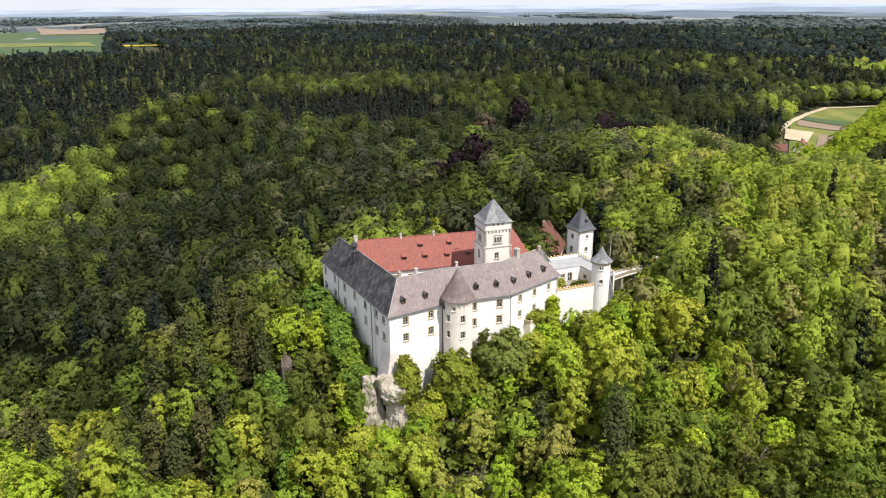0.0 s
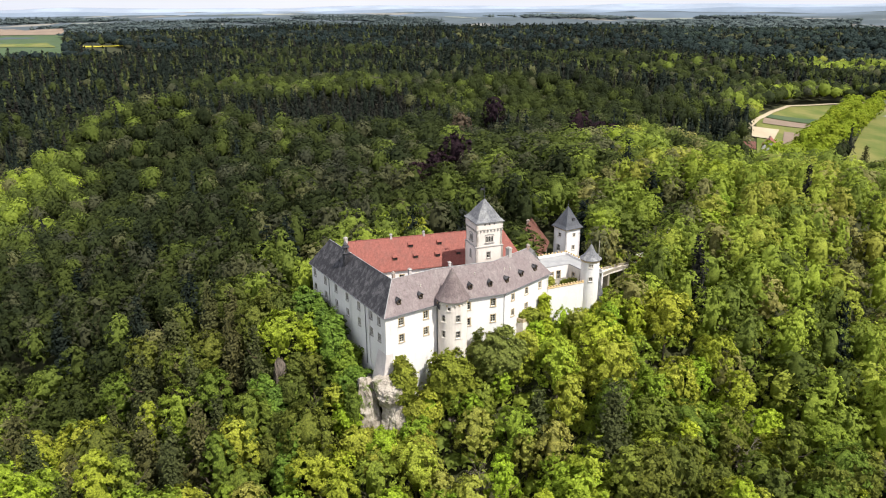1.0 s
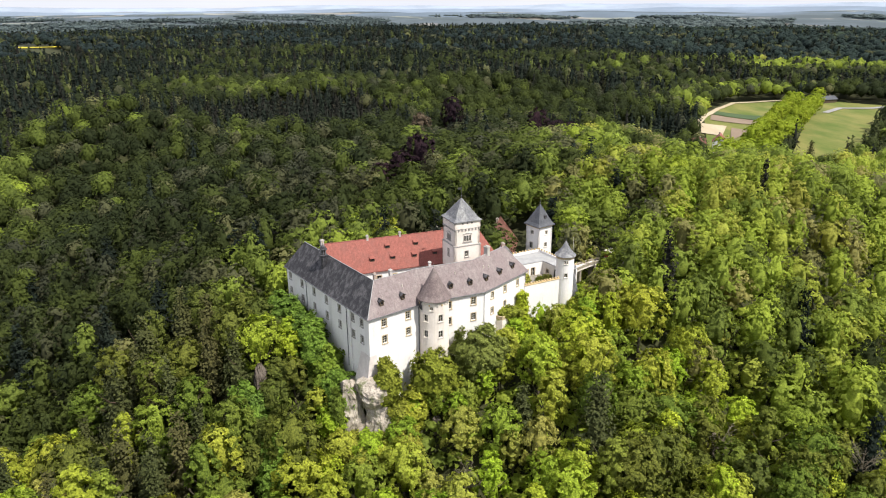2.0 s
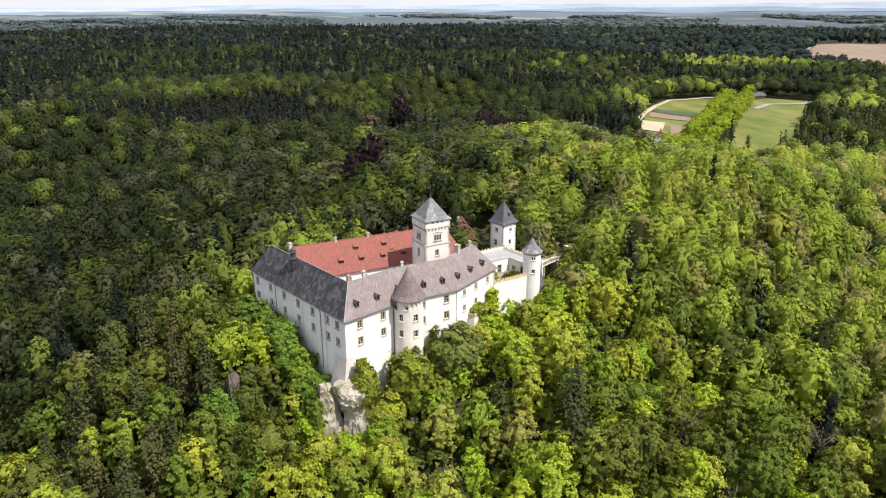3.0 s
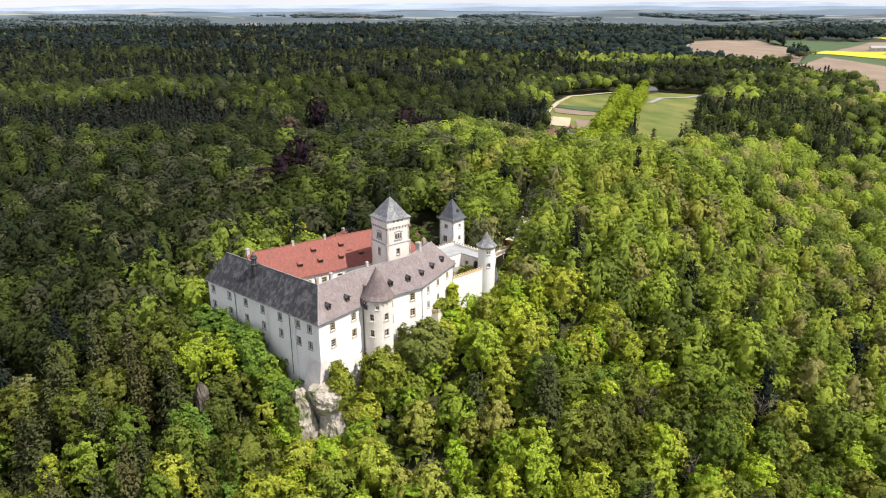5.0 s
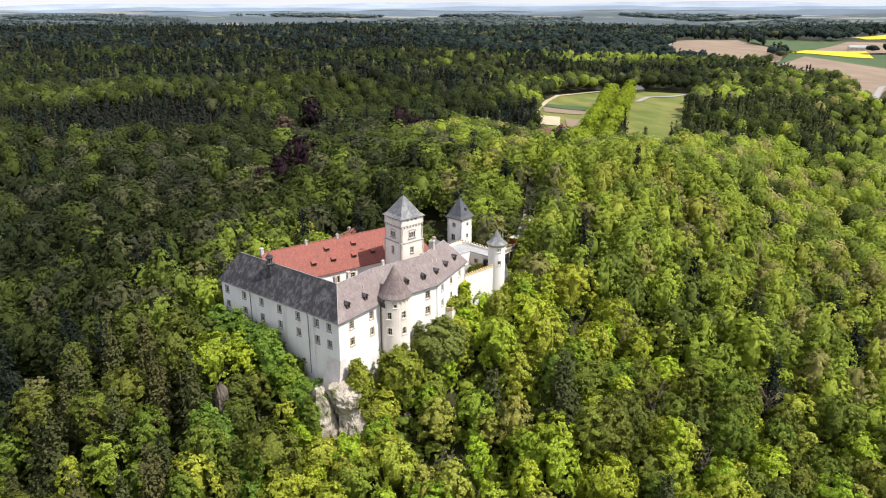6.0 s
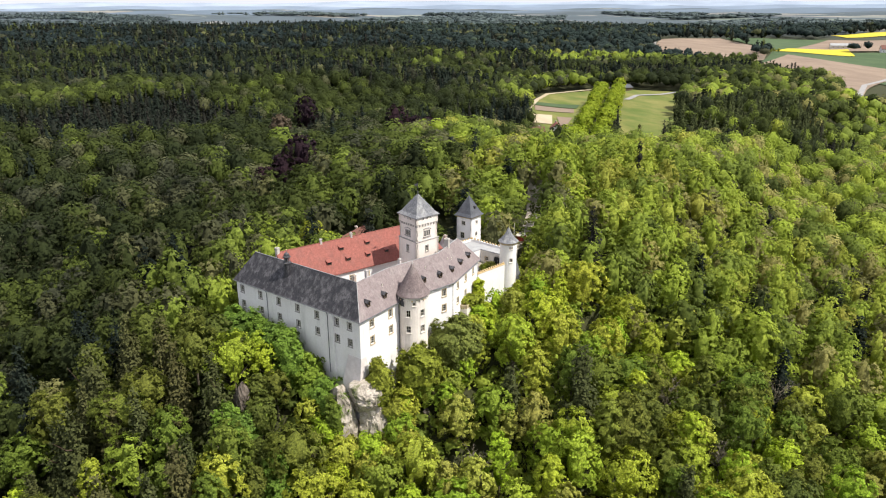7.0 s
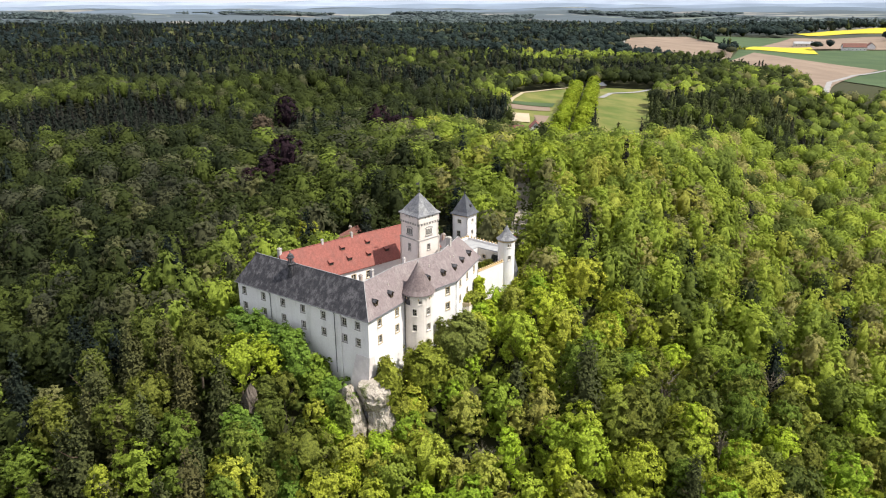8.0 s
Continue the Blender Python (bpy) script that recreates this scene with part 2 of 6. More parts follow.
def add_box(bm, m, sx, sy, sz, bevel=0.0):
    """A box of that size standing on the origin of m."""
    r = bmesh.ops.create_cube(bm, size=1, matrix=m @ Matrix.Translation((0, 0, sz / 2)) @ Matrix.Diagonal((sx, sy, sz, 1)))
    if bevel:
        es = {e for v in r["verts"] for e in v.link_edges}
        bmesh.ops.bevel(bm, geom=list(es), offset=bevel, segments=1, affect="EDGES")
    return bm


def box(m, sx, sy, sz, bevel=0.0):
    return add_box(bmesh.new(), m, sx, sy, sz, bevel)


def lathe(profile, n=24, m=Matrix(), a0=0.0, a1=2 * math.pi):
    """A turned solid from (radius, z) pairs, bottom to top."""
    bm = bmesh.new()
    rings = []
    for r, z in profile:
        rings.append([bm.verts.new(m @ Vector((r * math.cos(a0 + (a1 - a0) * i / n), r * math.sin(a0 + (a1 - a0) * i / n), z))) for i in range(n)])
    for a, b in zip(rings, rings[1:]):
        for i in range(n):
            bm.faces.new((a[i], a[(i + 1) % n], b[(i + 1) % n], b[i]))
    bm.faces.new(rings[0][::-1])
    bm.faces.new(rings[-1])
    bmesh.ops.remove_doubles(bm, verts=bm.verts, dist=0.0005)
    return bm


def tube(points, r, n=8):
    bm = bmesh.new()
    rings = []
    for i, p in enumerate(points):
        a, b = Vector(points[max(i - 1, 0)]), Vector(points[min(i + 1, len(points) - 1)])
        q = (b - a).to_track_quat("Z", "Y").to_matrix()
        rr = r[i] if isinstance(r, (list, tuple)) else r
        rings.append([bm.verts.new(Vector(p) + q @ Vector((rr * math.cos(6.2832 * k / n), rr * math.sin(6.2832 * k / n), 0))) for k in range(n)])
    for a, b in zip(rings, rings[1:]):
        for k in range(n):
            bm.faces.new((a[k], a[(k + 1) % n], b[(k + 1) % n], b[k]))
    bm.faces.new(rings[0][::-1])
    bm.faces.new(rings[-1])
    return bm


def facing(origin, way):
    """A pose whose x runs along a wall, y points into it and z up, seen from outside."""
    d = Vector((way[0], way[1], 0)).normalized()
    return Matrix(((d.x, -d.y, 0, origin[0]), (d.y, d.x, 0, origin[1]), (0, 0, 1, origin[2] if len(origin) > 2 else 0), (0, 0, 0, 1)))


def wall_sheet(place, length, z0, z1, thick, holes, step=None):
    """A thick wall with holes right through; place(s, depth, z) gives a point. holes: (s, z, width, height), centres."""
    ss = {0.0, length}
    if step:
        k = max(1, round(length / step))
        ss |= {length * i / k for i in range(k + 1)}
    zs = {z0, z1}
    for s, z, w, h in holes:
        if step:
            ss = {v for v in ss if abs(v - (s - w / 2)) > 0.12 and abs(v - (s + w / 2)) > 0.12 or v in (0.0, length)}
        ss |= {s - w / 2, s + w / 2}
        zs |= {z - h / 2, z + h / 2}
    ss, zs = sorted(ss), sorted(zs)

    def is_hole(i, j):
        if not (0 <= i < len(ss) - 1 and 0 <= j < len(zs) - 1):
            return None
        a, b = (ss[i] + ss[i + 1]) / 2, (zs[j] + zs[j + 1]) / 2
        return any(abs(a - s) < w / 2 and abs(b - z) < h / 2 for s, z, w, h in holes)

    bm = bmesh.new()
    grid = {}

    def v(i, j, d):
        if (i, j, d) not in grid:
            grid[i, j, d] = bm.verts.new(place(ss[i], d * thick, zs[j]))
        return grid[i, j, d]

    for i in range(len(ss) - 1):
        for j in range(len(zs) - 1):
            if is_hole(i, j):
                continue
            bm.faces.new((v(i, j, 0), v(i + 1, j, 0), v(i + 1, j + 1, 0), v(i, j + 1, 0)))
            bm.faces.new((v(i, j, 1), v(i, j + 1, 1), v(i + 1, j + 1, 1), v(i + 1, j, 1)))
            for di, dj, a, b in ((-1, 0, (i, j), (i, j + 1)), (1, 0, (i + 1, j + 1), (i + 1, j)), (0, -1, (i + 1, j), (i, j)), (0, 1, (i, j + 1), (i + 1, j + 1))):
                if is_hole(i + di, j + dj) is not False:
                    bm.faces.new((v(*a, 0), v(*b, 0), v(*b, 1), v(*a, 1)))
    return bm


def straight(p0, p1):
    """A place function along a wall, outside on its right, with its length and way."""
    a, b = Vector((*p0, 0)), Vector((*p1, 0))
    d = (b - a).normalized()
    inward = Vector((-d.y, d.x, 0))
    return (lambda s, depth, z: a + d * s + inward * depth + Vector((0, 0, z))), (b - a).length, d


def ring_of(cx, cy, r):
    return lambda s, depth, z: Vector((cx + (r - depth) * math.cos(s / r), cy + (r - depth) * math.sin(s / r), z))


def window(owner, m, w, h, trim, bars=(1, 2), surround=0.17, deep=0.16, label=""):
    """A window in its hole; m lies at the hole's centre on the wall's face, x along, y inwards."""
    bm = bmesh.new()
    o, e = surround, 0.05
    for x, z, sx, sz in ((-(w + o) / 2, -h / 2 - o, o, h + 2 * o), ((w + o) / 2, -h / 2 - o, o, h + 2 * o), (0, h / 2, w, o)):
        add_box(bm, m @ Matrix.Translation((x, deep / 2 - e, z)), sx, deep, sz)
    win = part("window", bm, trim, owner, label)
    part("sill", box(m @ Matrix.Translation((0, deep / 2 - 0.10, -h / 2 - o)), w + 2 * o + 0.16, deep + 0.14, o * 0.9, 0.02), trim, win)
    bm = bmesh.new()
    f, y = 0.065, deep + 0.02
    add_box(bm, m @ Matrix.Translation((-w / 2 + f / 2, y, -h / 2)), f, 0.07, h)
    add_box(bm, m @ Matrix.Translation((w / 2 - f / 2, y, -h / 2)), f, 0.07, h)
    for z in (-h / 2, h / 2 - f):
        add_box(bm, m @ Matrix.Translation((0, y, z)), w - 2 * f, 0.07, f)
    for i in range(bars[0]):
        add_box(bm, m @ Matrix.Translation((-w / 2 + w * (i + 1) / (bars[0] + 1), y, -h / 2 + f)), f, 0.06, h - 2 * f)
    for i in range(bars[1]):
        add_box(bm, m @ Matrix.Translation((0, y + 0.004, -h / 2 + h * (i + 1) / (bars[1] + 1) - 0.02)), w - 2 * f, 0.045, 0.045)
    part("frame", bm, FRAME, win)
    for i in range(bars[0] + 1):
        pw = w / (bars[0] + 1)
        part("pane", box(m @ Matrix.Translation((-w / 2 + pw * (i + 0.5), y + 0.03, -h / 2 + 0.02)), pw - 0.02, 0.012, h - 0.04), GLASS, win)
    return win


def offset_line(pts, d):
    """A polyline moved to its left by d, with mitred bends."""
    out = []
    for i, p in enumerate(pts):
        p = Vector(p)
        n = []
        for a, b in ((i - 1, i), (i, i + 1)):
            if a >= 0 and b < len(pts):
                w = (Vector(pts[b]) - Vector(pts[a])).normalized()
                n.append(Vector((-w.y, w.x)))
        m = sum(n, Vector((0, 0)))
        m.normalize()
        out.append(p + m * (d / m.dot(n[0])))
    return out


def meet(p, u, q, v):
    """Where two lines of the plan cross."""
    p, u, q, v = Vector(p), Vector(u), Vector(q), Vector(v)
    k = (q - p).cross(v) / u.cross(v)
    return p + u * k


def roof_solid(outer, ridge, inner, ze, zr, ends, thick=0.22):
    """A pitched roof along a line: outer eave, ridge and inner eave point by point; ends close by a hip or mitre face."""
    n = len(outer)
    vs = [(*p, ze) for p in outer] + [(*p, zr) for p in ridge] + [(*p, ze) for p in inner]
    vs += [(*p, ze - thick) for p in outer] + [(*p, ze - thick) for p in inner]
    fs = []
    for i in range(n - 1):
        fs.append((i, i + 1, n + i + 1, n + i))
        fs.append((n + i, n + i + 1, 2 * n + i + 1, 2 * n + i))
        fs.append((3 * n + i, 3 * n + i + 1, i + 1, i))
        fs.append((2 * n + i, 2 * n + i + 1, 4 * n + i + 1, 4 * n + i))
        fs.append((3 * n + i + 1, 3 * n + i, 4 * n + i, 4 * n + i + 1))
    for e in ends:
        i = 0 if e == 0 else n - 1
        fs.append((i, n + i, 2 * n + i, 4 * n + i, 3 * n + i))
    return solid(vs, fs)


def pyramid_roof(m, half, zbase, zapex, thick=0.16):
    """A four-sided spire with a slight bell at the eaves."""
    bm = bmesh.new()
    rings = []
    hgt = zapex - zbase
    for k, (r, z) in enumerate(((half + 0.12, -thick), (half + 0.12, 0.0), (half * 0.82, hgt * 0.13), (half * 0.42, hgt * 0.57), (0.03, hgt))):
        rings.append([bm.verts.new(m @ Vector((sx * r, sy * r, zbase + z))) for sx, sy in ((-1, -1), (1, -1), (1, 1), (-1, 1))])
    for a, b in zip(rings, rings[1:]):
        for i in range(4):
            bm.faces.new((a[i], a[(i + 1) % 4], b[(i + 1) % 4], b[i]))
    bm.faces.new(rings[0][::-1])
    bm.faces.new(rings[-1])
    return bm


def chimney(owner, x, y, z0, z1, sx=0.8, sy=0.7, turn=30, mat=None, cap=True):
    m = pose(x, y, z0, 0, 0, turn)
    c = part("chimney", box(m, sx, sy, z1 - z0, 0.03), mat or BUTTRESS, owner)
    bm = box(m @ Matrix.Translation((0, 0, z1 - z0 - 0.28)), sx + 0.18, sy + 0.18, 0.14, 0.02)
    add_box(bm, m @ Matrix.Translation((0, 0, z1 - z0)), sx * 0.5, sy * 0.5, 0.12)
    part("cap", bm, GREYSTONE, c)
    return c


def downpipe(owner, pts, r=0.07):
    p = part("downpipe", tube(pts, r), PIPE, owner, "weathered zinc downpipe")
    return p


# ---- the castle's plan ----
W0, P1, P2, J, WB = (-10.6, 126.7), (0.8, 133.6), (14.0, 137.6), (25.6, 148.3), (-28.7, 159.1)
ZE, ZR, HALF, EAVE, BASE = 22.7, 28.6, 3.75, 0.45, 0.0
south_out = [Vector(p) for p in (W0, P1, P2, J)]
west_way = (Vector(WB) - Vector(W0)).normalized()
west_in = Vector((west_way.y, -west_way.x))
NA = Vector((0.975, 0.222))
NN = Vector((-0.222, 0.975))
N_RIDGE, N_HALF = 155.2, 4.3
UP, LOW = 20.85, 17.27


def west_wing():
    ob = thing("west_wing", "white plastered castle wing with weathered dark slate roof", "castle wing", "castle buildings")
    place, length, d = straight(WB, W0)
    cols = [length - s for s in (2.7, 6.2, 11.8, 17.5, 23.3, 29.2, 35.2)]
    holes = [(s, z, 1.0, 1.55) for s in cols for z in (UP, LOW)]
    part("wall", wall_sheet(place, length, BASE, ZE - 0.15, 0.6, holes), PLASTER, ob)
    for s, z, w, h in holes:
        window(ob, facing(place(s, 0, z), d), w, h, GREYSTONE)
    # the short back wall and the courtyard wall
    back = Vector(WB) + west_in * HALF * 2
    pl, ln, d2 = straight(back, WB)
    part("wall", wall_sheet(pl, ln - 0.6, BASE, ZE - 0.15, 0.5, []), PLASTER, ob)
    corner = Vector(W0) + west_in * HALF * 2 + west_way * 9
    pl, ln, _ = straight(corner, back)
    part("wall", wall_sheet(pl, ln - 0.5, 8.0, ZE - 0.15, 0.5, []), PLASTER, ob)
    # roof, mitred at the near corner and hipped at the far one
    lo = [Vector(W0) - west_in * EAVE, Vector(WB) - west_in * EAVE + west_way * EAVE]
    lo[0] = meet(lo[0], west_way, south_out[0] + Vector((0.518, -0.857)) * EAVE, Vector(P1) - Vector(W0))
    lr = [Vector(W0) + west_in * HALF, Vector(WB) + west_in * HALF - west_way * 2.7]
    s_ridge = offset_line(south_out, HALF)
    s_inner = offset_line(south_out, 2 * HALF + EAVE)
    lr[0] = meet(lr[0], west_way, s_ridge[0], Vector(P1) - Vector(W0))
    li = [Vector(W0) + west_in * (2 * HALF + EAVE), Vector(WB) + west_in * (2 * HALF + EAVE) + west_way * EAVE]
    li[0] = meet(li[0], west_way, s_inner[0], Vector(P1) - Vector(W0))
    part("roof", roof_solid(lo, lr, li, ZE, ZR, (0, 1)), SLATE_DARK, ob, "dark weathered slate roof")
    part("ridge_capping", tube([(*lo[0], ZE + 0.02), (*lr[0], ZR + 0.02), (*lr[1], ZR + 0.02)], 0.07, 6), LEAD, ob)
    a, b = lo[0], lo[1]
    g = tube([(*(a + (b - a) * k - west_in * 0.06), ZE - 0.12) for k in (0.0, 0.5, 1.0)], 0.09, 6)
    part("gutter", g, PIPE, ob)
    for s in (8.7, 27.0):
        p = lambda dep, z: tuple(place(length - s, dep, z))
        downpipe(ob, [p(-0.42, ZE - 0.15), p(-0.10, ZE - 0.8), p(-0.10, 9.0)])
    # ridge turret
    ZT = ZR - 0.75
    c = Vector(W0) + west_in * 2.5 + west_way * 22.6
    m = pose(c.x, c.y, 0, 0, 0, 30)
    t = part("ridge_turret", lathe([(0.75, ZT - 2.6), (0.75, ZT + 1.0), (0.95, ZT + 1.05), (0.95, ZT + 1.2), (0.6, ZT + 1.25)], 8, m), SLATE_DARK, ob, "slate-hung ridge turret with a domed cap")
    for k in range(8):
        part("post", box(m @ pose(0, 0, ZT + 1.25, 0, 0, 45 * k + 22) @ Matrix.Translation((0.52, 0, 0)), 0.13, 0.16, 1.15), PIPE, t)
    part("core", lathe([(0.33, ZT + 1.2), (0.33, ZT + 2.4)], 8, m), WOOD, t)
    part("cap", lathe([(0.85, ZT + 2.38), (0.88, ZT + 2.5), (0.62, ZT + 2.75), (0.55, ZT + 3.05), (0.3, ZT + 3.3), (0.08, ZT + 3.5), (0.05, ZT + 3.9)], 8, m), SLATE_DARK, t)
    part("ball", lathe([(0.02, ZT + 3.85), (0.13, ZT + 3.95), (0.13, ZT + 4.05), (0.02, ZT + 4.15)], 8, m), OCHRE, t)
    # sloping buttress at the near corner
    bm = bmesh.new()
    sd = (Vector(P1) - Vector(W0)).normalized()
    so = Vector((sd.y, -sd.x))
    w0 = Vector(W0)
    top = [w0 - west_in * 0.05 + so * 0.05 - west_way * 0.05, w0 + west_way * 3.4 - west_in * 0.04, w0 + west_way * 3.4 + west_in * 0.5, w0 + sd * 1.0 + west_in * 0.5 + so * 0.04]
    low = [w0 - west_in * 2.1 + so * 0.9, w0 + west_way * 4.6 - west_in * 1.9, w0 + west_way * 4.6 + west_in * 0.5, w0 + sd * 1.3 + so * 0.9]
    part("buttress", solid([(*p, 14.6) for p in top] + [(*p, 5.0) for p in low], [(3, 2, 1, 0), (4, 5, 6, 7), (0, 1, 5, 4), (1, 2, 6, 5), (2, 3, 7, 6), (3, 0, 4, 7)]), PALE_GREY, ob, "battered corner buttress of stained grey plaster")
    chimney(ob, -20.0, 154.7, 27.4, 30.2, 0.75, 0.7, 28)
    return ob


def dormer(owner, m, w=0.85, h=0.95, deep=1.5):
    """A small gabled roof dormer with an open hatch; m at its foot, x along, y into the roof."""
    bm = wall_sheet(lambda s, dep, z: m @ Vector((s - w / 2, dep, z)), w, 0, h, 0.08, [(w / 2, h * 0.52, w * 0.58, h * 0.62)])
    d = part("dormer", bm, WOOD, owner, "small gabled dormer with a dark hatch")
    for s in (-1, 1):
        part("cheek", box(m @ Matrix.Translation((s * (w / 2 - 0.04), 0.08 + deep / 2, 0)), 0.06, deep, h), WOOD, d)
    o, r = 0.16, 0.42
    vs = [(-w / 2 - o, -o, h - 0.1), (0, -o, h + r), (w / 2 + o, -o, h - 0.1), (-w / 2 - o, deep, h - 0.1), (0, deep, h + r), (w / 2 + o, deep, h - 0.1)]
    vs += [(x, y, z - 0.1) for x, y, z in vs]
    fs = [(0, 1, 4, 3), (1, 2, 5, 4), (6, 9, 10, 7), (7, 10, 11, 8), (0, 6, 7, 1), (1, 7, 8, 2), (3, 4, 10, 9), (4, 5, 11, 10), (0, 3, 9, 6), (2, 8, 11, 5)]
    part("dormer_roof", solid([m @ Vector(v) for v in vs], fs), SLATE_DARK, d)
    part("hatch", box(m @ Matrix.Translation((0.0, 0.32, 0.15)), w * 0.7, 0.04, h * 0.7), IRON, d)
    return d


def south_wing():
    ob = thing("south_wing", "white plastered castle wing with brown-grey tiled roof", "castle wing", "castle buildings")
    runs = ((W0, P1, (3.6, 9.4), 1.05, 1.6, 0.0), (P1, P2, (5.7, 11.4), 1.05, 1.6, 0.0), (P2, J, (3.1, 7.8, 12.6), 0.85, 1.45, -0.1))
    for a, b, cols, w, h, dz in runs:
        place, length, d = straight(a, b)
        holes = [(s, z + dz, w, h) for s in cols for z in (UP, LOW)]
        part("wall", wall_sheet(place, length, BASE, ZE - 0.15, 0.6, holes), PLASTER, ob)
        for s, z, ww, hh in holes:
            window(ob, facing(place(s, 0, z), d), ww, hh, SANDSTONE)
    end_in = offset_line(south_out, 2 * HALF)
    pl, ln, _ = straight(J, end_in[-1])
    part("wall", wall_sheet(pl, ln, BASE, ZE - 0.15, 0.5, []), PLASTER, ob)
    for a, b in zip(end_in[::-1], end_in[-2::-1]):
        pl, ln, _ = straight(a, b)
        part("wall", wall_sheet(pl, ln, 8.0, ZE - 0.15, 0.5, []), PLASTER, ob)
    lo, lr, li = offset_line(south_out, -EAVE), offset_line(south_out, HALF), offset_line(south_out, 2 * HALF + EAVE)
    w_eave, w_ridge = Vector(W0) - west_in * EAVE, Vector(W0) + west_in * HALF
    sd = Vector(P1) - Vector(W0)
    lo[0] = meet(lo[0], sd, w_eave, west_way)
    lr[0] = meet(lr[0], sd, w_ridge, west_way)
    li[0] = meet(li[0], sd, Vector(W0) + west_in * (2 * HALF + EAVE), west_way)
    e = (Vector(J) - Vector(P2)).normalized()
    lo[-1], li[-1], lr[-1] = lo[-1] + e * EAVE, li[-1] + e * EAVE, lr[-1] - e * 3.6
    part("roof", roof_solid(lo, lr, li, ZE, ZR, (0, 1)), SLATE_BROWN, ob, "brown-grey tiled roof")
    part("ridge_capping", tube([(*p, ZR + 0.02) for p in lr], 0.07, 6), LEAD, ob)
    part("gutter", tube([(*p, ZE - 0.13) for p in offset_line(lo, -0.06)], 0.09, 6), PIPE, ob)
    # dormers in one row
    rise = (25.0 - 0.45 - ZE) / (ZR - ZE) * (HALF + EAVE) - EAVE - 0.35
    for (a, b), cols in (((W0, P1), (3.6, 8.7)), ((P1, P2), (6.5, 11.0)), ((P2, J), (1.9, 6.8, 11.6))):
        place, length, d = straight(a, b)
        for s in cols:
            dormer(ob, facing(place(s, rise, 24.35), d))
    for s, up in ((2.9, 26.6), (8.2, 26.7), (4.4, 26.2), (9.6, 26.3)):
        a, b = ((P1, P2) if up > 26.65 else (W0, P1)) if s > 5 else (P2, J)
        place, length, d = straight(a, b)
        p = place(s, (up - ZE) / (ZR - ZE) * (HALF + EAVE) - EAVE, 0)
        part("vent_pipe", tube([(p.x, p.y, up - 0.3), (p.x, p.y, up + 0.45)], 0.09, 6), FRAME, ob)
    chimney(ob, 15.9, 144.7, 27.2, 30.3, 0.85, 1.1, 40)
    chimney(ob, -5.6, 136.9, 26.4, 28.9, 0.62, 0.6, 30, PALE_GREY)
    chimney(ob, -8.9, 134.6, 27.0, 29.1, 0.6, 0.55, 30, BRICKRED)
    chimney(ob, 2.8, 139.9, 26.8, 29.1, 0.5, 0.5, 17, PALE_GREY)
    pl, ln, d = straight(W0, P1)
    p = lambda s, dep, z: tuple(pl(s, dep, z))
    downpipe(ob, [p(12.0, -0.42, ZE - 0.15), p(12.0, -0.12, ZE - 0.8), p(12.0, -0.12, 9)])
    pl2, ln2, d = straight(P2, J)
    q = lambda s, dep, z: tuple(pl2(s, dep, z))
    downpipe(ob, [q(0.05, -0.5, ZE - 0.15), q(0.05, -0.14, ZE - 0.9), q(0.05, -0.14, 14.5), q(-0.9, -0.2, 13.2)])
    return ob


def round_tower():
    ob = thing("round_tower", "round white stair tower with a conical tiled roof", "tower", "castle buildings")
    cx, cy, r = 2.9, 132.9, 3.0
    place = ring_of(cx, cy, r)
    full = 2 * math.pi * r
    holes = []
    for deg, z, w, h in ((-71, 20.4, 0.9, 1.5), (-71, 16.9, 0.9, 1.5), (-131, 20.4, 0.9, 1.5), (-131, 16.9, 0.9, 1.5), (-107, 22.55, 0.6, 0.7)):
        holes.append((radians(deg) % (2 * math.pi) * r, z, w, h))
    part("wall", wall_sheet(place, full, BASE, 24.2, 0.5, holes, 0.6), WARM_PLASTER, ob)
    for s, z, w, h in holes:
        a = s / r
        window(ob, facing(place(s, 0.02, z), (-math.sin(a), math.cos(a))), w, h, OLD_PLASTER, bars=(1, 1 if h > 1 else 0), surround=0.13)
    m = Matrix.Translation((cx, cy, 0))
    part("cornice", lathe([(r - 0.3, 23.35), (r + 0.12, 23.45), (r + 0.12, 23.7), (r + 0.22, 23.75), (r + 0.22, 24.05), (r - 0.3, 24.1)], 40, m), OLD_PLASTER, ob)
    for k in range(22):
        part("corbel", box(m @ pose(0, 0, 23.1, 0, 0, 360 / 22 * k) @ Matrix.Translation((r + 0.08, 0, 0)), 0.26, 0.3, 0.36, 0.03), OCHRE if k % 3 == 0 else OLD_PLASTER, ob)
    part("roof", lathe([(r + 0.3, 24.0), (r + 0.5, 24.02), (r + 0.5, 24.15), (r - 0.05, 24.9), (1.6, 27.4), (0.5, 29.6), (0.05, 30.4)], 40, m), TILE_CONE, ob, "conical brown tiled roof")
    # dark curved strip where the tower meets the south wall
    part("dark_cheek", lathe([(r + 0.06, 21.9), (r + 0.16, 22.2), (r + 0.16, 23.9), (r + 0.06, 24.05)], 10, m, radians(186), radians(216)), SLATE_DARK, ob, "dark slate flashing beside the wing's eave")
    part("finial", lathe([(0.12, 30.2), (0.06, 30.5), (0.16, 30.65), (0.04, 30.8), (0.02, 31.3)], 8, m), LEAD, ob)
    return ob


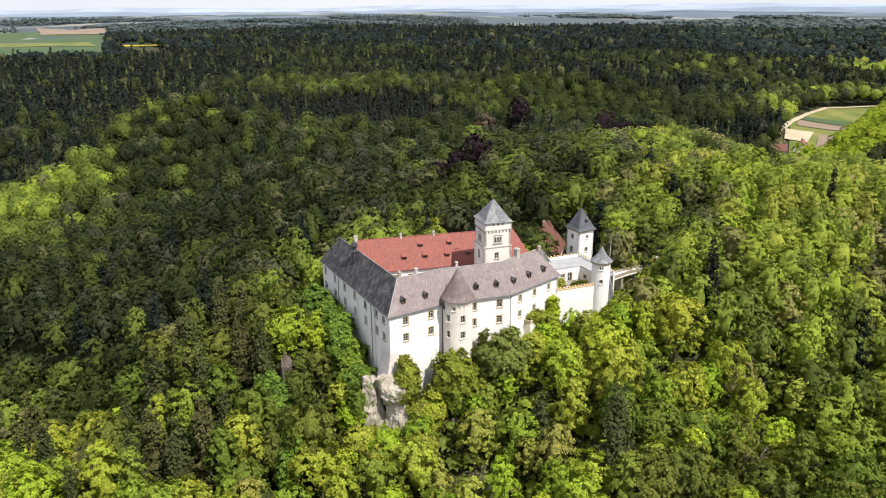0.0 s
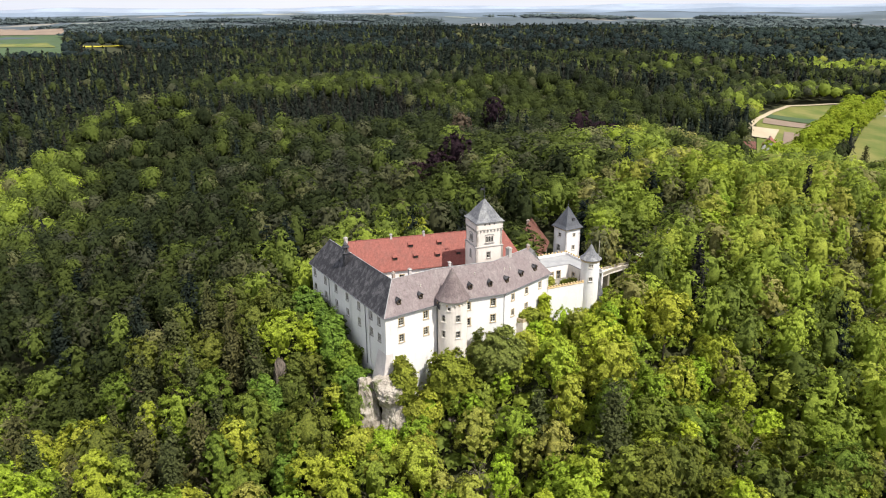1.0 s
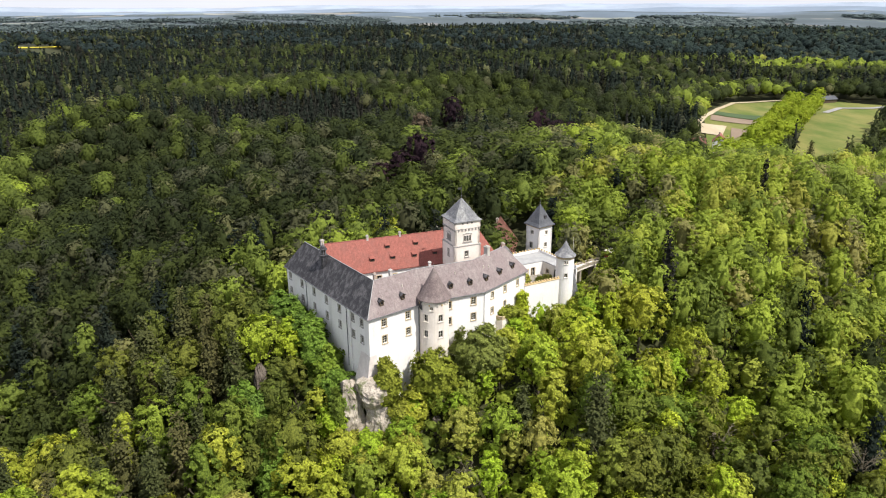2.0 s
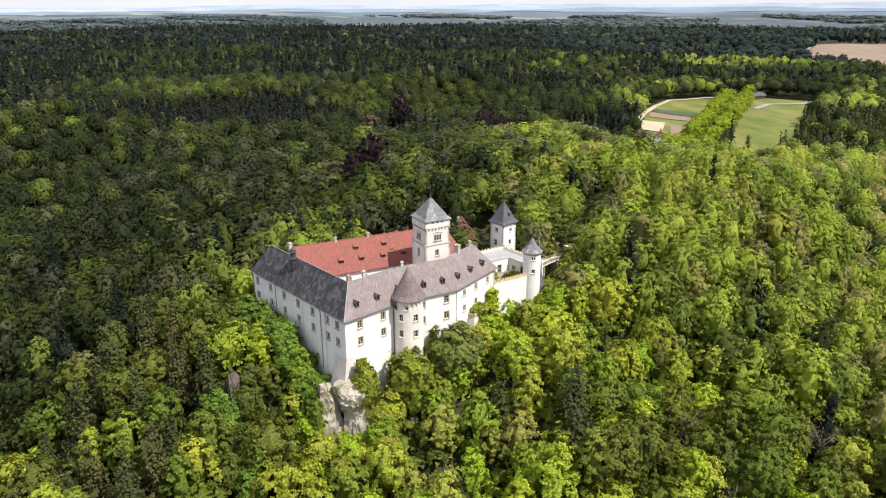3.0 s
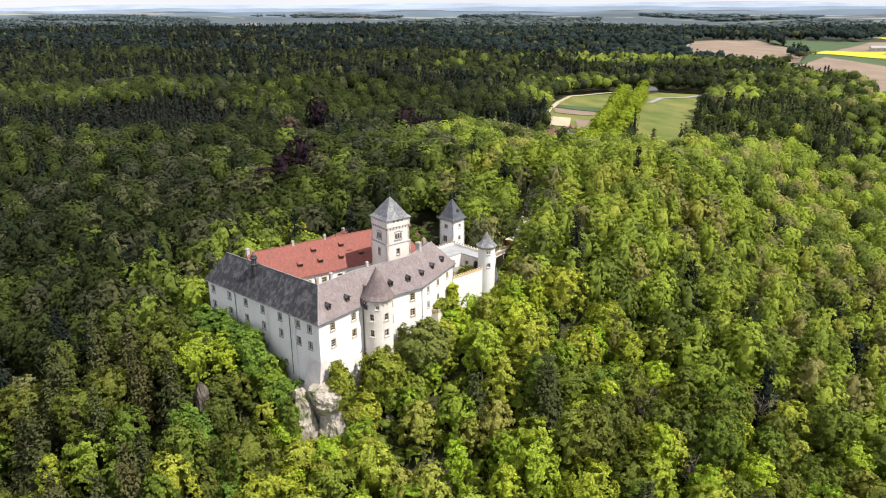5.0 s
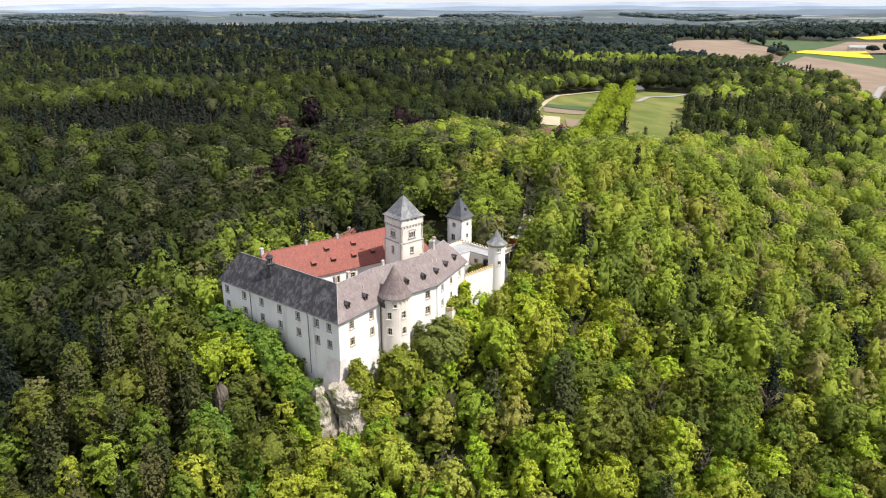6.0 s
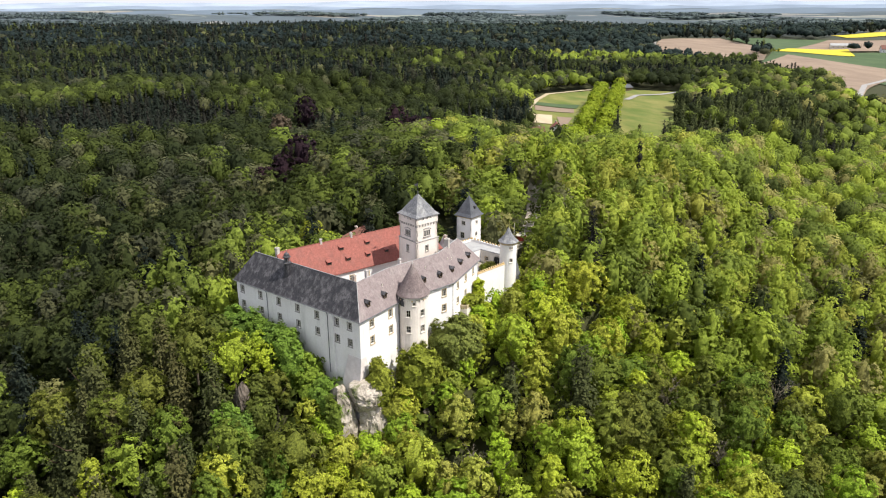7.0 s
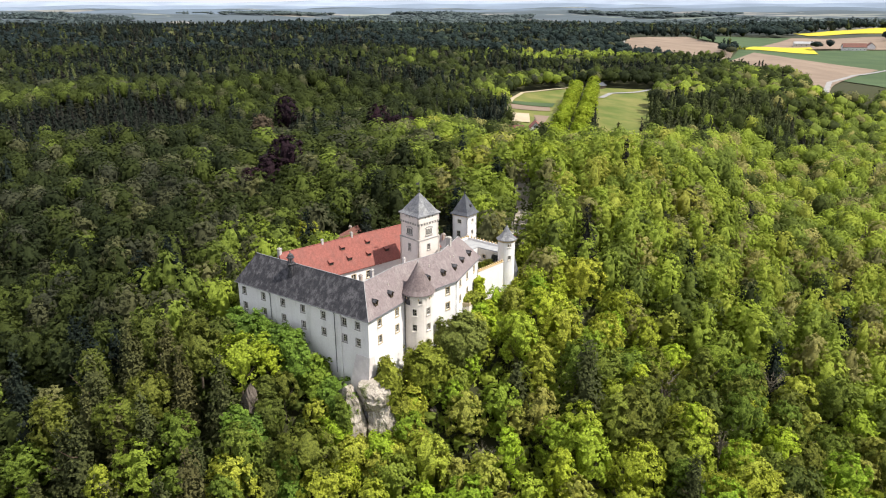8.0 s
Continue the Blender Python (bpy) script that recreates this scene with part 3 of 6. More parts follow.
def north_wing():
    ob = thing("north_wing", "white castle wing with a bright red clay tile roof", "castle wing", "castle buildings")
    at = lambda a, n: NA * a + NN * n
    a0, a1 = 14.5, 52.5
    rows = [at(a0, N_RIDGE - N_HALF), at(a1 + 3.4, N_RIDGE - N_HALF)]
    lo = [at(a0, N_RIDGE - N_HALF - EAVE), at(a1 + 3.6, N_RIDGE - N_HALF - EAVE)]
    lr = [at(a0, N_RIDGE), at(a1, N_RIDGE)]
    li = [at(a0, N_RIDGE + N_HALF + EAVE), at(a1 + 3.6, N_RIDGE + N_HALF + EAVE)]
    part("roof", roof_solid(lo, lr, li, ZE + 0.0, 29.1, (0, 1)), TILE_RED, ob, "bright red clay tile roof")
    part("ridge_capping", tube([(*p, 29.12) for p in lr], 0.10, 6), TILE_RED, ob)
    place, length, d = straight(rows[0], rows[1])
    holes = [(s, 20.6, 1.0, 1.6) for s in (4.6, 8.4, 12.2, 16.0, 20.0)]
    part("wall", wall_sheet(place, length, 8.0, ZE - 0.15, 0.5, holes), PLASTER, ob)
    for s, z, w, h in holes:
        window(ob, facing(place(s, 0, z), d), w, h, SANDSTONE)
    pl, ln, _ = straight(at(a1 + 3.4, N_RIDGE - N_HALF), at(a1 + 3.4, N_RIDGE + N_HALF))
    part("wall", wall_sheet(pl, ln, 4.0, ZE - 0.15, 0.5, []), PLASTER, ob)
    pl, ln, _ = straight(at(a1 + 3.4, N_RIDGE + N_HALF), at(a0, N_RIDGE + N_HALF))
    part("wall", wall_sheet(pl, ln, 4.0, ZE - 0.15, 0.5, []), PLASTER, ob)
    slope = (29.1 - ZE) / (N_HALF + EAVE)
    lower = [(25.5, 25.1), (30.4, 25.1), (35.6, 25.0), (40.6, 25.0)]
    upper = [(29.6, 27.3), (36.5, 27.3)]
    for a, z in lower + upper:
        n = N_RIDGE - (29.1 - z) / slope
        p = at(a, n)
        m = facing((p.x, p.y, z - 0.35), NA) @ Matrix.Translation((0, -0.4, 0))
        dm = part("dormer", wall_sheet(lambda s, dep, zz, m=m: m @ Vector((s - 0.5, dep, zz)), 1.0, 0, 0.62, 0.08, [(0.5, 0.32, 0.8, 0.42)]), WOOD, ob, "small shed dormer in the red tiles")
        part("hatch", box(m @ Matrix.Translation((0, 0.2, 0.05)), 0.86, 0.04, 0.5), IRON, dm)
        vs = [(-0.62, -0.18, 0.62), (0.62, -0.18, 0.62), (0.62, 1.3, 1.05), (-0.62, 1.3, 1.05)]
        vs += [(x, y, zz + 0.1) for x, y, zz in vs]
        part("dormer_roof", solid([m @ Vector(v) for v in vs], [(3, 2, 1, 0), (4, 5, 6, 7), (0, 1, 5, 4), (1, 2, 6, 5), (2, 3, 7, 6), (3, 0, 4, 7)]), TILE_RED, dm)
        for s in (-0.5, 0.5):
            part("cheek", box(m @ Matrix.Translation((s, 0.6, 0.0)), 0.07, 1.1, 0.66), TILE_RED, dm)
    for a, top in ((25.3, 30.2), (33.1, 30.2), (48.5, 30.0)):
        p = at(a, N_RIDGE)
        chimney(ob, p.x, p.y, 28.2, top - 0.15, 0.5, 0.45, 13, BUTTRESS)
    return ob


def arched(owner, m, w, h, trim):
    """A narrow round-headed window: surround, frame and glass in its hole."""
    bm = bmesh.new()
    n = 8
    o, i = [], []
    for k in range(n + 1):
        a = math.pi * k / n
        o.append((math.cos(a) * (w / 2 + 0.11), h / 2 + math.sin(a) * (w / 2 + 0.11)))
        i.append((math.cos(a) * w / 2, h / 2 + math.sin(a) * w / 2))
    o = [(w / 2 + 0.11, -h / 2)] + o + [(-w / 2 - 0.11, -h / 2)]
    i = [(w / 2, -h / 2)] + i + [(-w / 2, -h / 2)]
    f = [[bm.verts.new(m @ Vector((x, y, z))) for x, z in pts] for pts in (o, i) for y in (-0.06, 0.12)]
    for k in range(len(o) - 1):
        bm.faces.new((f[0][k], f[0][k + 1], f[2][k + 1], f[2][k]))
        bm.faces.new((f[0][k], f[1][k], f[1][k + 1], f[0][k + 1]))
        bm.faces.new((f[2][k], f[2][k + 1], f[3][k + 1], f[3][k]))
    win = part("window", bm, trim, owner, "narrow round-headed window")
    pts = [(x, z) for x, z in i]
    part("pane", solid([m @ Vector((x, 0.1, z)) for x, z in pts], [tuple(range(len(pts)))]), GLASS, win)
    part("mullion", box(m @ Matrix.Translation((0, 0.08, -h / 2)), 0.05, 0.04, h), FRAME, win)
    return win


def square_tower(name, label, cx, cy, turn, zeave, zapex, roof_half, roof_mat):
    """A tower with its pyramid roof and finial; the walls are added by the caller."""
    ob = thing(name, label, "tower", "castle buildings")
    m = pose(cx, cy, 0, 0, 0, turn)
    part("roof", pyramid_roof(m, roof_half, zeave, zapex), roof_mat, ob, "steep slate pyramid roof")
    part("finial", lathe([(0.14, zapex - 0.25), (0.07, zapex + 0.15), (0.2, zapex + 0.35), (0.05, zapex + 0.55), (0.03, zapex + 1.5)], 8, m), IRON, ob)
    return ob, m


def tower_faces(m, half):
    for k in range(4):
        f = m @ pose(0, 0, 0, 0, 0, 90 * k)
        yield k, (lambda s, dep, z, f=f: f @ Vector((s - half, -half + dep, z))), f


def keep_tower():
    ob, m = square_tower("keep_tower", "square white keep with a slate pyramid roof and vane", 11.0, 149.5, 17, 35.6, 40.1, 3.3, SLATE_BLUE)
    half = 3.2
    for k, place, f in tower_faces(m, half):
        front = k in (0, 3)
        holes = [(half - 0.25, 28.1, 0.75, 1.3)] if k == 0 else [(half + 0.1, 28.0, 0.7, 1.6)] if k == 3 else []
        mat = WARM_PLASTER
        part("wall", wall_sheet(place, 2 * half, 10.0, 29.9, 0.5, holes), mat, ob)
        for s, z, w, h in holes:
            window(ob, f @ Matrix.Translation((s - half, -half, z)), w, h, GREYSTONE, bars=(1, 1), surround=0.13)
    part("string_course", box(m @ Matrix.Translation((0, 0, 29.9)), 2 * half + 0.2, 2 * half + 0.2, 0.22, 0.04), GREYSTONE, ob)
    h2 = 3.0
    for k, place, f in tower_faces(m, h2):
        holes = [(h2 + dx, 31.5, 0.46, 1.05) for dx in (-0.62, 0, 0.62)] if k in (0, 3) else []
        part("wall", wall_sheet(place, 2 * h2, 30.12, 33.9, 0.45, [(s, z + 0.1, w, h + 0.24) for s, z, w, h in holes]), WARM_PLASTER, ob)
        for s, z, w, h in holes:
            arched(ob, f @ Matrix.Translation((s - h2, -h2, z)), w - 0.06, h, GREYSTONE)
        if holes:
            part("sill", box(f @ Matrix.Translation((0, -h2 - 0.08, 30.75)), 2.3, 0.3, 0.16, 0.02), GREYSTONE, ob)
            bm = bmesh.new()
            pts = [(math.cos(math.pi * t / 10) * 1.15, math.sin(math.pi * t / 10) * 0.45 + 32.4) for t in range(11)]
            for (x0, z0), (x1, z1) in zip(pts, pts[1:]):
                mm = f @ Matrix.Translation(((x0 + x1) / 2, -h2 - 0.05, (z0 + z1) / 2)) @ Matrix.Rotation(-math.atan2(z1 - z0, x1 - x0), 4, "Y")
                add_box(bm, mm, math.hypot(x1 - x0, z1 - z0) + 0.03, 0.14, 0.12)
            part("hood_mould", bm, GREYSTONE, ob)
    h3 = 3.14
    for k, place, f in tower_faces(m, h3):
        holes = [(h3 + dx, 35.05, 0.36, 0.42) for dx in (-1.1, 0.0, 1.1)]
        part("wall", wall_sheet(place, 2 * h3, 33.9, 35.45, 0.4, holes), WARM_PLASTER, ob)
        for dx in range(8):
            part("corbel", box(f @ Matrix.Translation((-h3 + 0.3 + dx * (2 * h3 - 0.6) / 7, -h2 - 0.04, 33.4)), 0.36, 0.3, 0.5, 0.05), GREYSTONE, ob)
        for s, z, w, h in holes:
            part("louvre", box(f @ Matrix.Translation((s - h3, -h3 + 0.2, z - h / 2)), w, 0.04, h), IRON, ob)
    # weather vane
    v = part("weather_vane", tube([(11.0, 149.5, 41.2), (11.0, 149.5, 42.8)], 0.06, 6), IRON, ob)
    part("flag", box(pose(10.55, 149.4, 41.9, 0, 0, 12), 0.8, 0.03, 0.5), IRON, v)
    return ob


def gate_tower():
    ob, m = square_tower("gate_tower", "square white gate tower with a blue slate spire", 35.0, 172.7, 28, 26.1, 31.4, 2.75, SLATE_NIGHT)
    half = 2.35
    for k, place, f in tower_faces(m, half):
        if k == 0:
            holes = [(half + 0.3, 24.2, 0.8, 1.0), (half + 0.2, 20.9, 0.9, 1.2)]
        elif k == 3:
            holes = [(half - 0.1, 24.1, 1.1, 1.1), (half - 0.4, 20.6, 1.2, 1.7)]
        else:
            holes = []
        part("wall", wall_sheet(place, 2 * half, 4.0, 26.0, 0.5, holes), PLASTER, ob)
        for s, z, w, h in holes:
            window(ob, f @ Matrix.Translation((s - half, -half, z)), w, h, OLD_PLASTER, bars=(1, 1), surround=0.12)
        bm = box(f @ Matrix.Translation((0, -half - 0.06, 25.62)), 2 * half + 0.3, 0.22, 0.3, 0.03)
        part("cornice", bm, OCHRE, ob)
    # spire hatch
    part("hatch", box(m @ Matrix.Translation((0.35, -1.55, 27.9)), 0.7, 0.8, 0.7, 0.05), SLATE_DARK, ob)
    return ob


def corner_tower():
    ob = thing("corner_tower", "slim round white corner tower with a bell-shaped slate roof", "tower", "castle buildings")
    cx, cy, r = 36.1, 152.6, 2.1
    place = ring_of(cx, cy, r)
    holes = [(radians(d) % (2 * math.pi) * r, z, w, h) for d, z, w, h in ((-92, 23.2, 0.34, 0.75), (-106, 23.2, 0.34, 0.75), (-97, 20.0, 0.75, 1.0))]
    part("wall", wall_sheet(place, 2 * math.pi * r, 0.0, 24.4, 0.4, holes, 0.45), PLASTER, ob)
    for s, z, w, h in holes:
        window(ob, facing(place(s, 0.02, z), (-math.sin(s / r), math.cos(s / r))), w, h, OLD_PLASTER, bars=(1 if w > 0.5 else 0, 0), surround=0.1)
    m = Matrix.Translation((cx, cy, 0))
    part("cornice", lathe([(r - 0.2, 23.85), (r + 0.14, 23.95), (r + 0.14, 24.2), (r + 0.22, 24.25), (r + 0.22, 24.45), (r - 0.2, 24.5)], 32, m), SANDSTONE, ob)
    part("roof", lathe([(r + 0.2, 24.42), (r + 0.42, 24.45), (r + 0.42, 24.55), (r - 0.3, 25.15), (1.05, 26.1), (0.55, 27.0), (0.12, 27.9)], 32, m), SLATE_BLUE, ob, "bell-shaped slate roof")
    part("finial", lathe([(0.1, 27.8), (0.05, 28.1), (0.13, 28.25), (0.03, 28.4), (0.02, 29.2)], 8, m), IRON, ob)
    part("flagpole", tube([(38.2, 153.6, 22.0), (38.25, 153.6, 28.4)], 0.05, 6), FRAME, ob)
    # plinth buttress leaning against its foot
    part("lean_to", solid([(38.0, 152.0, 20.4), (38.6, 153.4, 20.4), (40.2, 151.4, 12.0), (40.6, 153.6, 12.0), (37.8, 151.6, 11.0), (38.4, 153.8, 11.0)], [(0, 1, 3, 2), (0, 2, 4), (1, 5, 3), (2, 3, 5, 4), (0, 4, 5, 1)]), SLATE_BLUE, ob, "slate-covered lean-to buttress")
    return ob


def merlons(owner, p0, p1, z, n, mat, size=(0.42, 0.3, 0.42)):
    place, length, d = straight(p0, p1)
    for i in range(n):
        q = place((i + 0.5) * length / n, 0.18, z)
        part("merlon", box(facing(q, d), *size, 0.04), mat, owner)


def terrace():
    ob = thing("terrace_wall", "high white bastion wall with ochre-capped battlements", "castle wall", "castle buildings")
    a, b = (25.4, 147.9), (34.6, 151.3)
    place, length, d = straight(a, b)
    part("wall", wall_sheet(place, length, 0.0, 19.0, 0.7, []), PLASTER, ob)
    part("coping", box(facing(place(length / 2, 0.3, 19.0), d), length, 0.86, 0.14, 0.03), OCHRE, ob)
    merlons(ob, a, b, 19.14, 13, OCHRE)
    # terrace deck behind it
    part("deck", solid([(25.2, 148.6, 16.2), (36.2, 152.6, 16.2), (36.5, 166.0, 16.2), (22.0, 160.0, 16.2), (25.2, 148.6, 0.0), (36.2, 152.6, 0.0), (36.5, 166.0, 0.0), (22.0, 160.0, 0.0)], [(0, 1, 2, 3), (0, 4, 5, 1), (1, 5, 6, 2), (2, 6, 7, 3), (3, 7, 4, 0)]), PAVING, ob, "paved terrace deck")
    return ob


def gallery():
    """The flat-roofed range of two legs round the terrace."""
    ob = thing("gallery_range", "white flat-roofed gallery range round the terrace", "castle wing", "castle buildings")
    k0, k1, k2 = (20.5, 157.6), (33.4, 162.3), (37.3, 154.6)
    pl, ln, d = straight(k0, k1)
    holes = [(6.3, 17.3, 1.6, 2.2), (9.0, 17.6, 0.9, 0.9), (10.9, 17.2, 1.0, 2.0)]
    part("wall", wall_sheet(pl, ln, 8.0, 19.4, 0.5, holes), PLASTER, ob)
    for s, z, w, h in holes:
        if w > 1.5:
            arched(ob, facing(pl(s, -0.02, z - 0.3), d), 1.5, 1.3, GREYSTONE)
        else:
            window(ob, facing(pl(s, 0, z), d), w, h, SANDSTONE, bars=(1, 1), surround=0.15)
    pl2, ln2, d2 = straight(k1, k2)
    holes = [(1.9, 17.4, 0.9, 1.0), (5.4, 17.4, 2.4, 2.4)]
    # darker plaster on this left-facing leg stands in for its shade
    part("wall", wall_sheet(pl2, ln2, 8.0, 19.4, 0.5, holes), OLD_PLASTER, ob)
    for s, z, w, h in holes:
        mm = facing(pl2(s, 0, z), d2)
        if w > 2:
            arched(ob, mm @ Matrix.Translation((0, -0.02, -0.4)), 2.2, 1.5, GREYSTONE)
        else:
            window(ob, mm, w, h, SANDSTONE, bars=(1, 1), surround=0.14)
    n1, n2 = Vector((-d.y, d.x, 0)), Vector((-d2.y, d2.x, 0))
    o0, o1, o2 = Vector((*k0, 0)) + n1 * 6.2, Vector((*k1, 0)) + n1 * 6.2 + n2 * 3.4, Vector((*k2, 0)) + n2 * 3.4
    pts = [Vector((*k0, 0)), Vector((*k1, 0)), Vector((*k2, 0)), o2, o1, o0]
    fs = [tuple(range(6)), tuple(range(11, 5, -1))] + [(i, i + 6, (i + 1) % 6 + 6, (i + 1) % 6) for i in range(6)]
    part("flat_roof", solid([(p.x, p.y, 19.65) for p in pts] + [(p.x, p.y, 19.4) for p in pts], fs), LEAD, ob, "pale zinc flat roof")
    for a, b in ((o2, o1), (o1, o0)):
        pw, lw, _ = straight(a[:2], b[:2])
        part("parapet", wall_sheet(pw, lw, 6.0, 20.2, 0.4, []), PLASTER, ob)
        merlons(ob, a[:2], b[:2], 20.2, int(lw / 0.95), OCHRE)
    return ob


for build in (west_wing, south_wing, round_tower, north_wing, keep_tower, gate_tower, corner_tower, terrace, gallery):
    build()
part("courtyard", solid([(-20, 150, 11.5), (-5, 136, 11.5), (24, 150, 11.5), (20, 162, 11.5), (-20, 150, 2), (-5, 136, 2), (24, 150, 2), (20, 162, 2)], [(0, 1, 2, 3), (0, 4, 5, 1), (1, 5, 6, 2), (2, 6, 7, 3), (3, 7, 4, 0)]), PAVING)
tagged(bpy.data.objects["courtyard"], "paved inner courtyard of the castle", "courtyard", kind="structure")


# ---- the land ----
def ss(a, b, v):
    k = np.clip((v - a) / (b - a), 0, 1)
    return k * k * (3 - 2 * k)


def wavy(x, y, k):
    return (np.sin(x * 0.011 * k + 1.3 * k) * np.cos(y * 0.013 * k - 0.7 * k) + 0.5 * np.sin(x * 0.027 * k - y * 0.019 * k + 2.1))


def bell(x, y, cx, cy, rx, ry):
    return np.exp(-(((x - cx) / rx) ** 2 + ((y - cy) / ry) ** 2))


# knolls and hollows of the woodland: plan x, y, radius, height
RELIEF = [
    (68, 672, 170, 11.4),
    (-130, 312, 70, -15.6),
    (188, 192, 110, 8.7),
    (-340, 570, 170, 21.3),
    (122, 522, 70, 15.7),
    (254, 720, 110, 14.4),
    (126, 326, 30, 5.0),
    (290, 258, 30, 11.3),
    (92, 78, 30, -10.6),
    (-172, 270, 70, -20.2),
    (458, 480, 70, 8.0),
    (206, 312, 70, -7.6),
    (-52, 114, 30, 4.7),
    (92, 132, 30, 6.5),
    (-52, 204, 30, 6.4),
    (-136, 876, 170, 7.0),
    (-4, 522, 70, 5.6),
    (-142, 402, 30, 6.2),
    (38, 150, 30, -2.3),
    (20, 96, 30, 3.5),
    (-205, 357, 45, -8.3),
    (-124, 222, 30, -11.3),
]


def land(x, y):
    """The ground's height on the plan."""
    x, y = np.asarray(x, float), np.asarray(y, float)
    # spur under the castle, running back to the plateau
    edge = 121 + np.where(x > 0, 0.004, 0.006) * np.minimum(np.abs(x), 90) ** 2 + 0.65 * np.maximum(np.abs(x) - 90, 0)
    edge = np.minimum(edge, 250 + 0.25 * np.abs(x))
    s = ss(-20, 22, y - edge)
    h = -17 + 24 * s
    h = h + 3 * bell(x, y, 4, 150, 40, 26) + 9 * bell(x, y, 32, 113, 15, 15) + 5 * bell(x, y, 95, 235, 55, 90)
    h = h - 8 * bell(x, y, 10, 50, 90, 50) - 9 * bell(x, y, 190, 150, 120, 90)
    h = h - 17 * bell(x, y, -88, 190, 48, 55)
    # rounded wooded hill
    h = h + 12 * bell(x, y, -125, 355, 85, 75) - 24 * ss(160, 240, -x) * ss(200, 300, y) * (1 - ss(560, 800, y))
    h = h - 5 * ss(300, 450, y + 0.5 * x) * ss(0, 200, x)
    # the far land
    far = np.hypot(x, y)
    h = h + 16 * ss(650, 1300, far) + 6 * ss(900, 2000, far) * wavy(x, y, 0.35) + 3 * ss(1250, 2100, far) + 17 * ss(2000, 4600, far)
    for cx, cy, rr, hh in RELIEF:
        h = h + hh * bell(x, y, cx, cy, rr, rr)
    return h + 1.2 * wavy(x, y, 1.7) * ss(30, 90, np.hypot(x - 5, y - 145))


def sheet(name, mat, xs, ys, lift=0.0, parent=None, label="", category="", kind="structure"):
    """A draped sheet over a grid of plan points (2-d arrays)."""
    n, m = xs.shape
    co = np.stack([xs, ys, land(xs, ys) + lift], -1).reshape(-1, 3)
    i = np.arange(n * m).reshape(n, m)
    q = np.stack([i[:-1, :-1], i[1:, :-1], i[1:, 1:], i[:-1, 1:]], -1).reshape(-1, 4)
    me = bpy.data.meshes.new(name)
    me.from_pydata(co.tolist(), [], q.tolist())
    me.shade_smooth()
    ob = link(name, me, mat, parent)
    return tagged(ob, label, category, kind=kind)


ang = np.linspace(0, 2 * np.pi, 289)
rad = np.concatenate([[0], np.geomspace(6, 4950, 130)])
gx, gy = 10 + rad[:, None] * np.sin(ang)[None], 120 + rad[:, None] * np.cos(ang)[None]


def land_mat():
    """Leaf litter nearby; far off a patchwork of dark woods and pale fields, painted blue-grey for haze."""
    m, nt, b = material("woodland_ground", 1.0)
    v = coords(nt)
    near = mix(nt, noise_of(nt, 0.15, 5, v), (0.028, 0.036, 0.012), (0.048, 0.045, 0.020))
    vo = node(nt, "ShaderNodeTexVoronoi", Scale=0.0035)
    nt.links.new(coords(nt, (1, 0.45, 1)), vo.inputs["Vector"])
    sep = nt.nodes.new("ShaderNodeSeparateColor")
    nt.links.new(vo.outputs["Color"], sep.inputs[0])
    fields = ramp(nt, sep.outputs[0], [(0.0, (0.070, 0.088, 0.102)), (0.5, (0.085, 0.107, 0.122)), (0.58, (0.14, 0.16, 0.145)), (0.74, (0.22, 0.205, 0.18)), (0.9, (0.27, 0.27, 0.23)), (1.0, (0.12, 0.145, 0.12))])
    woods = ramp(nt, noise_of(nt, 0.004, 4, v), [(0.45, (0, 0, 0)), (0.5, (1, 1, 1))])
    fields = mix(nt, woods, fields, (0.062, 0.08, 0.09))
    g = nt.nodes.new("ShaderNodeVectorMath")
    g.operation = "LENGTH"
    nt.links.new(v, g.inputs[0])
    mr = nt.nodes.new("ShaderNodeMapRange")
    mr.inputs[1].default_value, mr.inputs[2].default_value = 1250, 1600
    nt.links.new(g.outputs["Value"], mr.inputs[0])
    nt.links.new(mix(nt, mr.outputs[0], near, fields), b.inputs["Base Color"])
    return m


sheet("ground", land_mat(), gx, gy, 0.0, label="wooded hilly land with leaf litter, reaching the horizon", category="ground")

# distant hills on the horizon; haze is painted in, paler and bluer farther out
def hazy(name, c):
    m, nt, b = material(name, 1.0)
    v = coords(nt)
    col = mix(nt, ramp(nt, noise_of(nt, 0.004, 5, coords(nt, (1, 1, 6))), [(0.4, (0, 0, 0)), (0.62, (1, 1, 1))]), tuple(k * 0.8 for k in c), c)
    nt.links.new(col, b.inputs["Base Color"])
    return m


